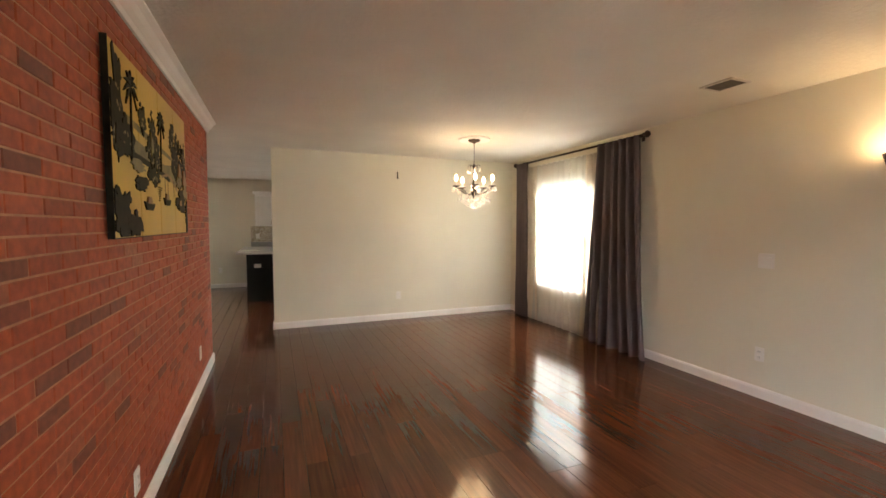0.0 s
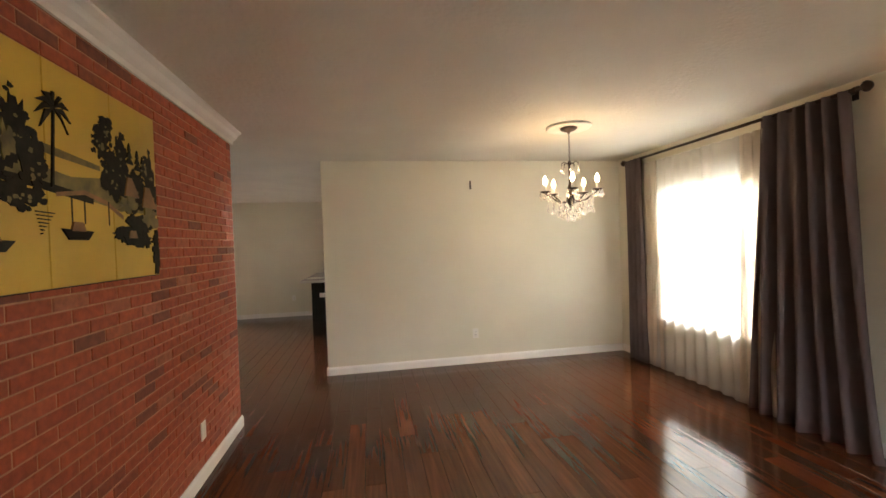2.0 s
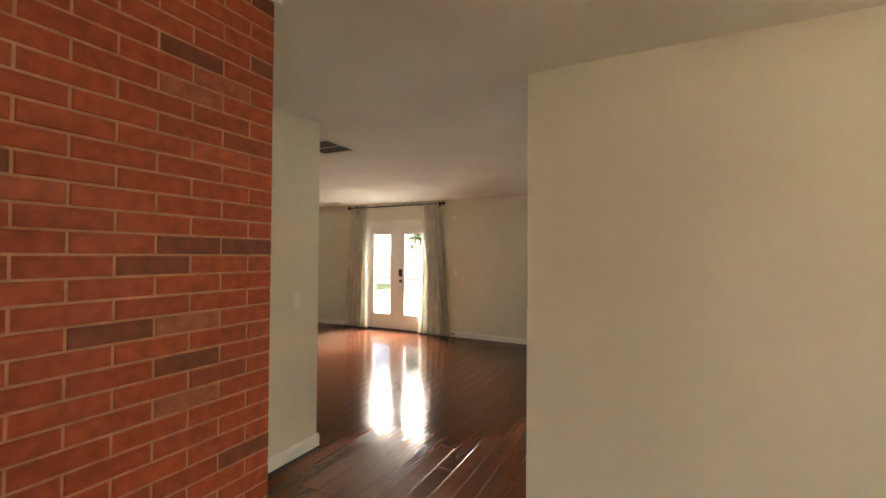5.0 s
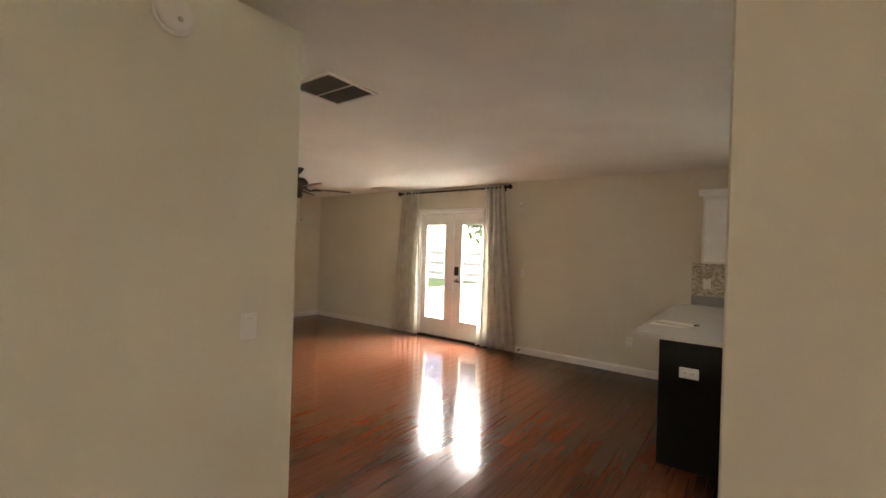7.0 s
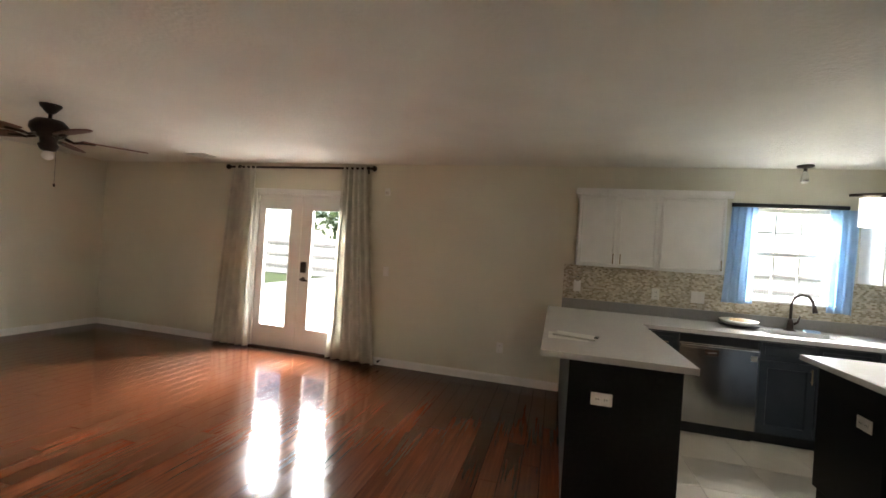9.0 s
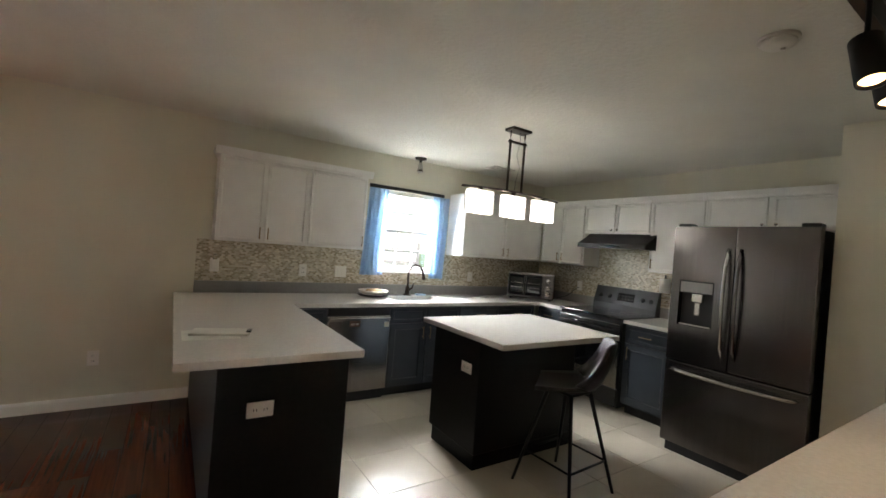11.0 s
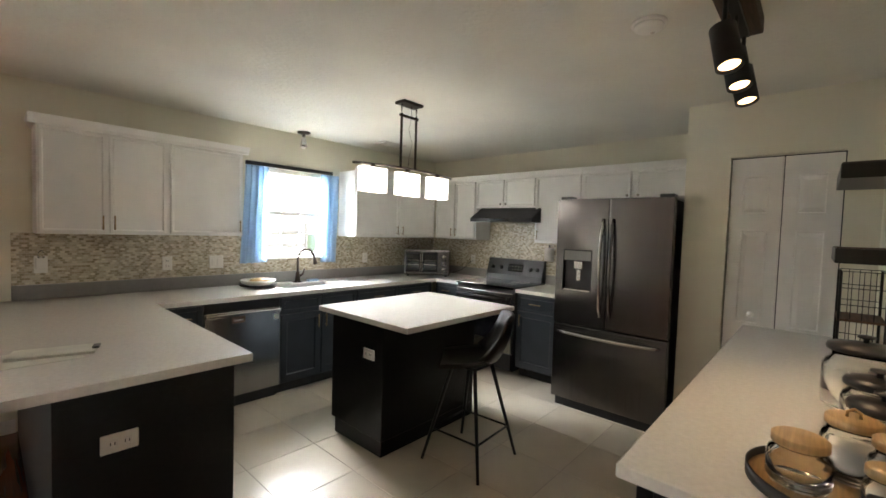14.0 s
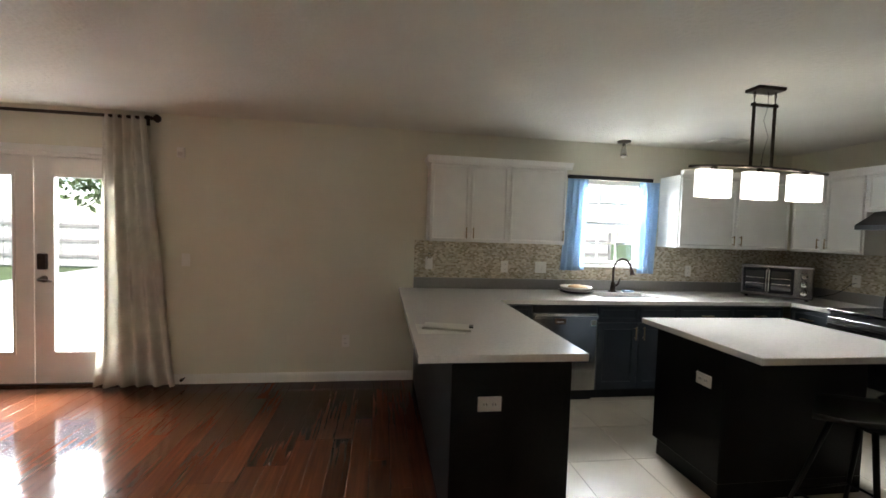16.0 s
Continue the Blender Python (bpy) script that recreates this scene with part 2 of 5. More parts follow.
M_CHALKW = mat("chalk_white", (0.7, 0.68, 0.64), 0.9)
M_CHALKO = mat("chalk_orange", (0.22, 0.12, 0.08), 0.9)
M_FANWOOD = mat("fan_blade_wood", (0.14, 0.05, 0.022), 0.4, var=0.3, scale=6, stretch=(3, 12, 1))
M_GOLD = mat("gold_lacquer", (0.56, 0.36, 0.05), 0.34, var=0.16, scale=2.2, spec=0.4)
M_INK = mat("ink_lacquer", (0.012, 0.011, 0.007), 0.6, var=0.5, scale=30, spec=0.2)
M_OLIVE = mat("olive_lacquer", (0.14, 0.105, 0.022), 0.4, var=0.6, scale=14)
M_RUSTPAINT = mat("rust_lacquer", (0.22, 0.10, 0.03), 0.4, var=0.4, scale=14)
M_GREY = mat("grey_paper", (0.62, 0.62, 0.55), 0.6)
M_VENT = mat("vent_dark", (0.10, 0.085, 0.07), 0.7)
M_VENTW = mat("vent_frame", (0.6, 0.56, 0.5), 0.5)
M_BULB = emit_mat("bulb_glow", (1.0, 0.72, 0.42), 8)
M_SPOT = emit_mat("spot_glow", (1.0, 0.62, 0.28), 1.6)
M_SHADE = emit_mat("frosted_shade_glow", (1.0, 0.96, 0.90), 0.6)
M_GRASS = mat("lawn", (0.07, 0.10, 0.03), 0.9, var=0.4, scale=3, bump=0.6, bscale=60)
M_PATIO = mat("patio_concrete", (0.62, 0.60, 0.55), 0.85, var=0.12, scale=2)
M_FENCEPOST = mat("fence_post", (0.20, 0.19, 0.18), 0.85, var=0.3, scale=3)
# Board colour lightened to carry the overexposed look of the garden.
M_FENCE = mat("fence_wood_overexposed", (0.36, 0.35, 0.33), 0.85, var=0.3, scale=3, perobj=0.15)
M_BARK = mat("bark", (0.10, 0.075, 0.05), 0.9, var=0.4, scale=12, bump=0.5, bscale=30)
M_LEAF = mat("foliage", (0.045, 0.075, 0.02), 0.7, var=0.6, scale=2.5)
M_STUCCO = mat("outer_wall", (0.5, 0.47, 0.42), 0.9, var=0.1)
M_ROOF = mat("roof_shingle", (0.12, 0.11, 0.10), 0.9, var=0.3, scale=8)


# ---- building helpers ----
def box(bm, x0, y0, z0, x1, y1, z1, bev=0.0, seg=1):
    r = bmesh.ops.create_cube(bm, size=1.0)
    vs = r["verts"]
    bmesh.ops.scale(bm, verts=vs, vec=(abs(x1 - x0), abs(y1 - y0), abs(z1 - z0)))
    bmesh.ops.translate(bm, verts=vs, vec=((x0 + x1) / 2, (y0 + y1) / 2, (z0 + z1) / 2))
    if bev:
        es = list({e for v in vs for e in v.link_edges})
        bmesh.ops.bevel(bm, geom=es, offset=bev, segments=seg, affect='EDGES', profile=0.7)
    return bm


def B(*a, **k):
    return box(bmesh.new(), *a, **k)


def boxes(rows, bev=0.0):
    bm = bmesh.new()
    for r in rows:
        box(bm, *r, bev=bev)
    return bm


def lathe(bm, prof, at=(0, 0, 0), seg=24):
    rings = []
    for r, z in prof:
        r = max(r, 0.0004)
        rings.append([bm.verts.new((at[0] + r * math.cos(2 * math.pi * i / seg), at[1] + r * math.sin(2 * math.pi * i / seg), at[2] + z)) for i in range(seg)])
    for a, b in zip(rings, rings[1:]):
        for i in range(seg):
            f = bm.faces.new((a[i], a[(i + 1) % seg], b[(i + 1) % seg], b[i]))
            f.smooth = True
    bm.faces.new(rings[0][::-1])
    bm.faces.new(rings[-1])
    return bm


def L(prof, at=(0, 0, 0), seg=24):
    return lathe(bmesh.new(), prof, at, seg)


def tube(bm, pts, r, seg=8):
    pts = [Vector(p) for p in pts]
    rings = []
    for i, p in enumerate(pts):
        d = (pts[min(i + 1, len(pts) - 1)] - pts[max(i - 1, 0)]).normalized()
        up = Vector((0, 0, 1)) if abs(d.z) < 0.95 else Vector((1, 0, 0))
        s = d.cross(up).normalized()
        u = s.cross(d)
        rr = r[i] if isinstance(r, (list, tuple)) else r
        rings.append([bm.verts.new(p + rr * (math.cos(2 * math.pi * k / seg) * s + math.sin(2 * math.pi * k / seg) * u)) for k in range(seg)])
    for a, b in zip(rings, rings[1:]):
        for i in range(seg):
            f = bm.faces.new((a[i], a[(i + 1) % seg], b[(i + 1) % seg], b[i]))
            f.smooth = True
    bm.faces.new(rings[0][::-1])
    bm.faces.new(rings[-1])
    return bm


def T(pts, r, seg=8):
    return tube(bmesh.new(), pts, r, seg)


def prism(bm, pts, ax, d0, d1):
    """Extrude a polygon given in the two other axes along ax."""
    def v(p, d):
        c = {'x': (d, p[0], p[1]), 'y': (p[0], d, p[1]), 'z': (p[0], p[1], d)}[ax]
        return bm.verts.new(c)
    a = [v(p, d0) for p in pts]
    b = [v(p, d1) for p in pts]
    n = len(pts)
    bm.faces.new(a)
    bm.faces.new(b[::-1])
    for i in range(n):
        bm.faces.new((a[i], b[i], b[(i + 1) % n], a[(i + 1) % n]))
    return bm


def P(pts, ax, d0, d1):
    return prism(bmesh.new(), pts, ax, d0, d1)


def mesh_of(name, bm, material):
    bmesh.ops.recalc_face_normals(bm, faces=bm.faces)
    me = bpy.data.meshes.new(name)
    bm.to_mesh(me)
    bm.free()
    if material:
        me.materials.append(material)
    return me


def part(name, bm, material, parent, label=""):
    ob = new(name, mesh_of(name, bm, material))
    ob.parent = parent
    if label:
        ob["label"] = label
    return ob


def thing(name, place, label, category, rz=0, group=""):
    e = new(name)
    e.empty_display_size = 0.1
    e.matrix_basis = pose(*place, 0, 0, rz)
    tagged(e, label, category, group)
    return e


def single(name, bm, material, label, category, group=""):
    return tagged(new(name, mesh_of(name, bm, material)), label, category, group)


def structure(name, bm, material, label, category):
    return tagged(new(name, mesh_of(name, bm, material)), label, category, kind="structure")


# ---- plan ----
H = 2.44
W = 4.45
R = 4.29
FW0, FW1, FWX = 0.0, 0.12, 0.587
BY = -1.186
LX, LY = -1.07, 0.163
FX = -6.6
BACK = -8.0
T_ = 0.14


def wall_with_hole(ax, d0, d1, a0, a1, holes):
    """A wall slab across ax from d0 to d1, running a0..a1 along the other axis, with rectangular holes (u0, u1, z0, z1)."""
    bm = bmesh.new()
    rows = []
    u = a0
    for (h0, h1, z0, z1) in holes:
        rows.append((u, h0, 0, H))
        if z0 > 0:
            rows.append((h0, h1, 0, z0))
        rows.append((h0, h1, z1, H))
        u = h1
    rows.append((u, a1, 0, H))
    for (p, q, z0, z1) in rows:
        if ax == 'x':
            box(bm, d0, p, z0, d1, q, z1)
        else:
            box(bm, p, d0, z0, q, d1, z1)
    bmesh.ops.remove_doubles(bm, verts=bm.verts, dist=1e-5)
    return bm


FD0, FD1, FDZ = -3.87, -2.51, 2.04
KW0, KW1, KZ0, KZ1 = 1.80, 2.52, 1.17, 2.06
LW0, LW1, LZ0, LZ1 = -2.02, -0.76, 0.58, 2.02
structure("wall_north", wall_with_hole('y', W, W + T_, FX - T_, R + T_, [(FD0, FD1, 0, FDZ), (KW0, KW1, KZ0, KZ1)]), M_WALL, "cream painted wall with french doors and kitchen window", "wall")
structure("wall_east", wall_with_hole('x', R, R + T_, BACK, W, [(LW0, LW1, LZ0, LZ1)]), M_WALL, "cream painted wall with a curtained window", "wall")
structure("wall_dining", B(FWX, FW0, 0, R, FW1, H, 0.004), M_WALL, "cream partition wall between dining room and kitchen", "wall")
# The opening is never in view; it is added to admit the south lamp.
structure("wall_south", wall_with_hole('y', BACK - T_, BACK, -T_, R + T_, [(1.0, 3.2, 0.5, 2.05)]), M_WALL, "cream painted wall behind the living room", "wall")
wall_brick = structure("wall_brick", B(-0.12, BACK, 0, -0.0045, BY, H), M_MORTAR, "wall faced with thin red brick and pale mortar", "wall")
structure("wall_hall_end", B(LX - 0.12, BY - 0.12, 0, -0.12, BY, H), M_WALL, "cream wall closing the hall nook", "wall")
structure("wall_hall", B(LX - 0.12, BY, 0, LX, LY, H, 0.004), M_WALL, "cream painted hall wall with a smoke alarm", "wall")
structure("wall_family_south", B(FX, LY - 0.12, 0, LX - 0.12, LY, H), M_WALL, "cream painted family room wall", "wall")
structure("wall_west", B(FX - T_, LY - 0.12, 0, FX, W, H), M_WALL, "cream painted family room end wall", "wall")
PX, PY = 3.44, 1.13
structure("wall_pantry", boxes([(PX, FW1, 0, PX + 0.1, 0.28, H), (PX, 0.86, 0, PX + 0.1, PY, H), (PX, 0.28, 2.05, PX + 0.1, 0.86, H), (PX + 0.1, PY - 0.1, 0, R, PY, H)]), M_WALL, "cream painted pantry wall", "wall")
structure("ceiling", B(FX - T_, BACK - T_, H, R + T_, W + T_, H + 0.15), M_CEIL, "textured off-white ceiling", "ceiling")
structure("roof", B(FX - 0.6, BACK - 0.2, H + 0.16, R + 0.15, W + 0.15, H + 0.4), M_ROOF, "flat dark roof slab", "roof")


def baseboard(bm, ax, at, side, a0, a1):
    """Profile board 90 mm high against a wall face."""
    prof = [(0, 0), (0.014, 0), (0.014, 0.07), (0.007, 0.088), (0, 0.09)]
    pts = [(at + side * d, z) for d, z in prof]
    if ax == 'y':
        prism(bm, pts, 'x', a0, a1)
    else:
        prism(bm, pts, 'y', a0, a1)


bm = bmesh.new()
baseboard(bm, 'x', 0.0, 1, BACK, BY + 0.014)
baseboard(bm, 'x', R, -1, BACK, FW0)
baseboard(bm, 'y', FW0, -1, FWX - 0.014, R)
baseboard(bm, 'x', LX, 1, BY, LY + 0.014)
baseboard(bm, 'y', W, -1, FX, FD0 - 0.07)
baseboard(bm, 'y', W, -1, FD1 + 0.07, 0.12)
baseboard(bm, 'x', FX, 1, LY, W)
baseboard(bm, 'y', LY, 1, FX, LX)
baseboard(bm, 'x', FWX, -1, FW0 - 0.014, FW1)
structure("baseboard", bm, M_TRIM, "white painted baseboard", "baseboard")
crown = [(0, H), (0.085, H), (0.085, H - 0.012), (0.06, H - 0.03), (0.045, H - 0.055), (0.02, H - 0.075), (0.014, H - 0.10), (0, H - 0.10)]
structure("crown_trim", P([(x, z) for x, z in crown], 'y', BACK, BY + 0.02), M_TRIM, "white crown moulding above the brick", "trim")

# ---- outdoors ----
structure("ground", B(-60, -60, -0.35, 60, 80, -0.12), M_GRASS, "mown green lawn reaching into the distance", "ground")
structure("patio", B(-9.0, W + T_, -0.12, 4.0, W + 10.9, -0.03), M_PATIO, "pale concrete patio slab outside the doors", "pavement")


def fence(x0, x1, y, rot):
    n = int((x1 - x0) / 2.4)
    f = thing("fence", (x0, y, -0.12), "plank fence with boards coloured pale as if overexposed, dark posts and rails", "fence", rot)
    for i in range(n + 1):
        part("post", B(i * 2.4 - 0.05, -0.06, 0, i * 2.4 + 0.05, 0.04, 1.75, 0.008), M_FENCEPOST, f)
    for z in (0.35, 0.85, 1.35):
        part("rail", B(0, -0.05, z, n * 2.4, -0.01, z + 0.09), M_FENCEPOST, f)
    me = mesh_of("board", B(0, 0, 0.05, 0.138, 0.02, 1.68, 0.004), M_FENCE)
    for i in range(int(n * 2.4 / 0.15)):
        o = new("board", me)
        o.parent = f
        o.location = (i * 0.15, 0, random.uniform(-0.01, 0.01))


fence(-13, 9, 15.5, 0)


def tree(x, y, h, r):
    t = thing("tree", (x, y, -0.12), "leafy green tree beyond the garden fence", "tree", 0, "trees behind the fence")
    part("trunk", T([(0, 0, 0), (0.05, 0, h * 0.3), (0, 0.05, h * 0.6), (0.05, 0, h * 0.9)], [0.2, 0.16, 0.1, 0.03], 8), M_BARK, t)
    for k in range(5):
        a = k * 1.3
        part("limb", T([(0, 0, h * (0.35 + 0.08 * k)), (0.5 * r * math.cos(a), 0.5 * r * math.sin(a), h * (0.5 + 0.08 * k)), (0.9 * r * math.cos(a), 0.9 * r * math.sin(a), h * (0.55 + 0.09 * k))], [0.08, 0.05, 0.015], 6), M_BARK, t)
    vs, fs = [], []
    for k in range(1500):
        while True:
            d = Vector((random.uniform(-1, 1), random.uniform(-1, 1), random.uniform(-1, 1)))
            if 0.25 < d.length < 1:
                break
        d = d * (0.75 + 0.35 * noise.noise(d * 2.2 + Vector((x, y, 0))))
        c = Vector((d.x * r * 1.25, d.y * r * 1.25, h * 0.62 + d.z * h * 0.5))
        s = random.uniform(0.12, 0.26)
        u = Vector((random.uniform(-1, 1), random.uniform(-1, 1), random.uniform(-1, 1))).normalized()
        w = u.orthogonal().normalized()
        b = len(vs)
        vs += [c - u * s, c + w * s * 0.45, c + u * s, c - w * s * 0.45]
        fs += [(b, b + 1, b + 2), (b, b + 2, b + 3)]
    me = bpy.data.meshes.new("crown")
    me.from_pydata(vs, [], fs)
    me.materials.append(M_LEAF)
    o = new("crown", me)
    o.parent = t
    return t


for tx, ty, th, tr in ((-9.5, 19, 6.5, 2.4), (-6.4, 20, 5.6, 2.2), (-3.2, 21, 6.8, 2.5), (-12.5, 22, 8, 3), (1.5, 18.5, 5.2, 1.9), (5.5, 23, 7, 2.6)):
    tree(tx, ty, th, tr)

# ---- french doors, windows ----
fd = tagged(new("door_1"), "white french double doors with tall glass panes", "door", kind="structure")
part("door_frame", boxes([(FD0, W - 0.005, 0, FD0 + 0.03, W + T_, FDZ), (FD1 - 0.03, W - 0.005, 0, FD1, W + T_, FDZ), (FD0, W - 0.005, FDZ - 0.03, FD1, W + T_, FDZ)]), M_DOOR, fd)
part("casing", boxes([(FD0 - 0.065, W - 0.018, 0, FD0, W - 0.001, FDZ + 0.065), (FD1, W - 0.018, 0, FD1 + 0.065, W - 0.001, FDZ + 0.065), (FD0, W - 0.018, FDZ, FD1, W - 0.001, FDZ + 0.065)], 0.004), M_TRIM, fd)
part("threshold", B(FD0, W - 0.01, 0.0, FD1, W + T_, 0.02), M_BRONZE, fd)
MID = (FD0 + FD1) / 2
for s, (a, b) in enumerate(((FD0 + 0.032, MID - 0.003), (MID + 0.003, FD1 - 0.032))):
    g0, g1 = (a + 0.10, b - 0.155) if s == 0 else (a + 0.155, b - 0.10)
    z0, z1 = 0.30, 1.84
    y0, y1 = W + 0.02, W + 0.065
    leaf = part("door_leaf", boxes([(a, y0, 0.022, g0, y1, FDZ - 0.032), (g1, y0, 0.022, b, y1, FDZ - 0.032), (g0, y0, 0.022, g1, y1, z0), (g0, y0, z1, g1, y1, FDZ - 0.032)]), M_DOOR, fd)
    part("glazing_bead", boxes([(g0 - 0.02, y0 - 0.01, z0 - 0.02, g0 + 0.006, y0, z1 + 0.02), (g1 - 0.006, y0 - 0.01, z0 - 0.02, g1 + 0.02, y0, z1 + 0.02), (g0, y0 - 0.01, z0 - 0.02, g1, y0, z0 + 0.006), (g0, y0 - 0.01, z1 - 0.006, g1, y0, z1 + 0.02)], 0.003), M_DOOR, leaf)
    pane = part("pane", B(g0, y0 + 0.018, z0, g1, y0 + 0.026, z1), M_GLASS, leaf)
    pane.visible_shadow = False
kx = MID + 0.075
lk = part("keypad_lock", B(kx - 0.035, W - 0.012, 1.03, kx + 0.035, W + 0.018, 1.17, 0.01, 2), M_BRONZE, fd, "dark bronze keypad deadbolt")
bm = bmesh.new()
tube(bm, [(kx, W + 0.02, 0.945), (kx, W - 0.045, 0.945)], [0.032, 0.012], 14)
tube(bm, [(kx, W - 0.045, 0.945), (kx + 0.03, W - 0.05, 0.94), (kx + 0.11, W - 0.05, 0.935)], [0.012, 0.011, 0.008], 10)
part("lever_handle", bm, M_BRONZE, fd, "dark bronze lever handle")


def window(name, ax, face, a0, a1, z0, z1, muntins, label):
    w = tagged(new(name), label, "window", kind="structure")

    def q(p, d0, s0, r, d1, s1, bev=0.0):
        return B(p, face + d0, s0, r, face + d1, s1, bev=bev) if ax == 'y' else B(face + d0, p, s0, face + d1, r, s1, bev=bev)
    f = 0.045
    for (p, r, s0, s1) in ((a0, a0 + f, z0, z1), (a1 - f, a1, z0, z1), (a0 + f, a1 - f, z0, z0 + f), (a0 + f, a1 - f, z1 - f, z1)):
        part("window_frame", q(p, 0.03, s0, r, 0.10, s1, 0.004), M_TRIM, w)
    zm = (z0 + z1) / 2
    part("meeting_rail", q(a0 + f, 0.035, zm - 0.02, a1 - f, 0.09, zm + 0.02, 0.004), M_TRIM, w)
    for k in range(1, muntins[0]):
        x = a0 + f + (a1 - a0 - 2 * f) * k / muntins[0]
        part("muntin", q(x - 0.008, 0.056, z0 + f, x + 0.008, 0.074, z1 - f), M_TRIM, w)
    for sz0, sz1 in ((z0 + f, zm - 0.02), (zm + 0.02, z1 - f)):
        for k in range(1, muntins[1]):
            z = sz0 + (sz1 - sz0) * k / muntins[1]
            part("muntin", q(a0 + f, 0.054, z - 0.008, a1 - f, 0.072, z + 0.008), M_TRIM, w)
        g = part("pane", q(a0 + f, 0.06, sz0, a1 - f, 0.066, sz1), M_GLASS, w)
        g.visible_shadow = False
    part("window_sill", q(a0 - 0.03, -0.035, z0 - 0.022, a1 + 0.03, 0.03, z0, 0.005), M_TRIM, w)
    return w


window("window_1", 'y', W, KW0, KW1, KZ0, KZ1, (3, 2), "white sash window with muntins above the sink")
# Unseen window, added only as a way in for the south fill light.
window("window_unseen", 'y', BACK - T_, 1.0, 3.2, 0.5, 2.05, (2, 1), "unseen white sash window added to light the living room from behind")
window("window_2", 'x', R, LW0, LW1, LZ0, LZ1, (2, 1), "white sash window behind sheer curtains")


def curtain_mesh(w_top, w_bot, h, folds, depth, shift=0.0, puddle=0.0, n=None, seed=1.0):
    """A hanging cloth along local x, width varying from top to bottom, with deep folds; z from 0 up to h."""
    n = n or folds * 10
    rows = 22
    bm = bmesh.new()
    grid = []
    for j in range(rows + 1):
        v = j / rows
        z = h * v
        ln = []
        for i in range(n + 1):
            u = i / n
            wd = w_bot + (w_top - w_bot) * v ** 0.8
            x = (u - 0.5) * wd + shift * (1 - v)
            ph = u * folds * 2 * math.pi + 0.5 * math.sin(3 * v + seed) + 0.7 * noise.noise((u * 3, v * 1.3, seed))
            amp = depth * (0.55 + 0.45 * noise.noise((u * 4 + seed, v * 1.1, 2.0)) + 0.25 * (1 - v))
            y = amp * math.sin(ph) + puddle * max(0, 0.12 - v) * 3 * noise.noise((u * 5, seed, 0))
            ln.append(bm.verts.new((x, y, z + (0.012 * noise.noise((u * 6, seed, 4)) if j == 0 else 0))))
        grid.append(ln)
    for a, b in zip(grid, grid[1:]):
        for i in range(n):
            bm.faces.new((a[i], a[i + 1], b[i + 1], b[i])).smooth = True
    return bm


def curtain(place, rz, material, label, *a, group="", name="curtain", **k):
    o = tagged(new(name, mesh_of(name, curtain_mesh(*a, **k), material)), label, "curtain", group)
    o.matrix_basis = pose(*place, 0, 0, rz)
    md = o.modifiers.new("cloth", 'SOLIDIFY')
    md.thickness = 0.003
    return o


def rod(name, x, y, z, length, rz, r, brackets, finial, label):
    t = thing(name, (x, y, z), label, "curtain rod", rz)
    part("pole", T([(-length / 2, 0, 0), (length / 2, 0, 0)], r, 12), M_BRONZE, t)
    for s in (-1, 1):
        if finial:
            o = part("finial", L([(0.008, 0), (0.02, 0.01), (0.012, 0.022), (0.034, 0.045), (0.036, 0.06), (0.022, 0.08), (0.002, 0.088)], seg=14), M_BRONZE, t)
            o.matrix_basis = pose(s * length / 2, 0, 0, 0, 90 * s, 0)
    for bx in brackets:
        part("bracket", boxes([(bx - 0.012, 0, -0.012, bx + 0.012, 0.075, 0.012), (bx - 0.02, 0.07, -0.05, bx + 0.02, 0.08, 0.04)], 0.003), M_BRONZE, t)
    return t


rod("curtain_rod", (-4.25 - 2.21) / 2, W - 0.082, 2.37, 2.02, 0, 0.014, (-0.95, 0.95), True, "dark bronze curtain rod with turned finials")
curtain((-4.03, W - 0.085, 0.02), 0, M_PATCURT, "beige damask curtain hanging beside the french doors", 0.37, 0.58, 2.36, 5, 0.045, -0.09, 0.0, group="french door curtains", seed=2.0)
curtain((-2.43, W - 0.085, 0.02), 0, M_PATCURT, "beige damask curtain hanging beside the french doors", 0.34, 0.66, 2.36, 5, 0.05, 0.10, 0.0, group="french door curtains", seed=5.0)
# living room window dressing
rod("curtain_rod", R - 0.082, (-0.29 - 2.70) / 2, 2.36, 2.42, -90, 0.014, (-1.15, 1.15), True, "dark bronze curtain rod with ball finials")
tagged(single("sheer_rod", T([(R - 0.05, -0.45, 2.29), (R - 0.05, -2.2, 2.29)], 0.006, 8), M_TRIM, "thin white inner curtain rod", "curtain rod"))
curtain((R - 0.095, -2.36, 0.0), 90, M_DCURT, "charcoal grey blackout curtain reaching the floor", 0.62, 0.94, 2.365, 6, 0.075, -0.02, 0.1, group="charcoal curtains", seed=1.0)
curtain((R - 0.095, -0.44, 0.0), 90, M_DCURT, "charcoal grey blackout curtain reaching the floor", 0.30, 0.36, 2.365, 4, 0.045, 0.0, 0.1, group="charcoal curtains", seed=4.0)
curtain((R - 0.055, -1.28, 0.0), 90, M_SHEER, "translucent white sheer curtain over the window", 1.10, 1.30, 2.29, 9, 0.022, 0.0, 0.1, seed=3.0)
curtain((R - 0.07, -0.68, 0.0), 90, M_LINING, "cream inner curtain panel gathered at the side", 0.24, 0.34, 2.29, 3, 0.028, 0.0, 0.1, group="cream panels", seed=6.0)
curtain((R - 0.07, -1.96, 0.0), 90, M_LINING, "cream inner curtain panel gathered at the side", 0.26, 0.34, 2.29, 3, 0.028, 0.0, 0.1, group="cream panels", seed=8.0)
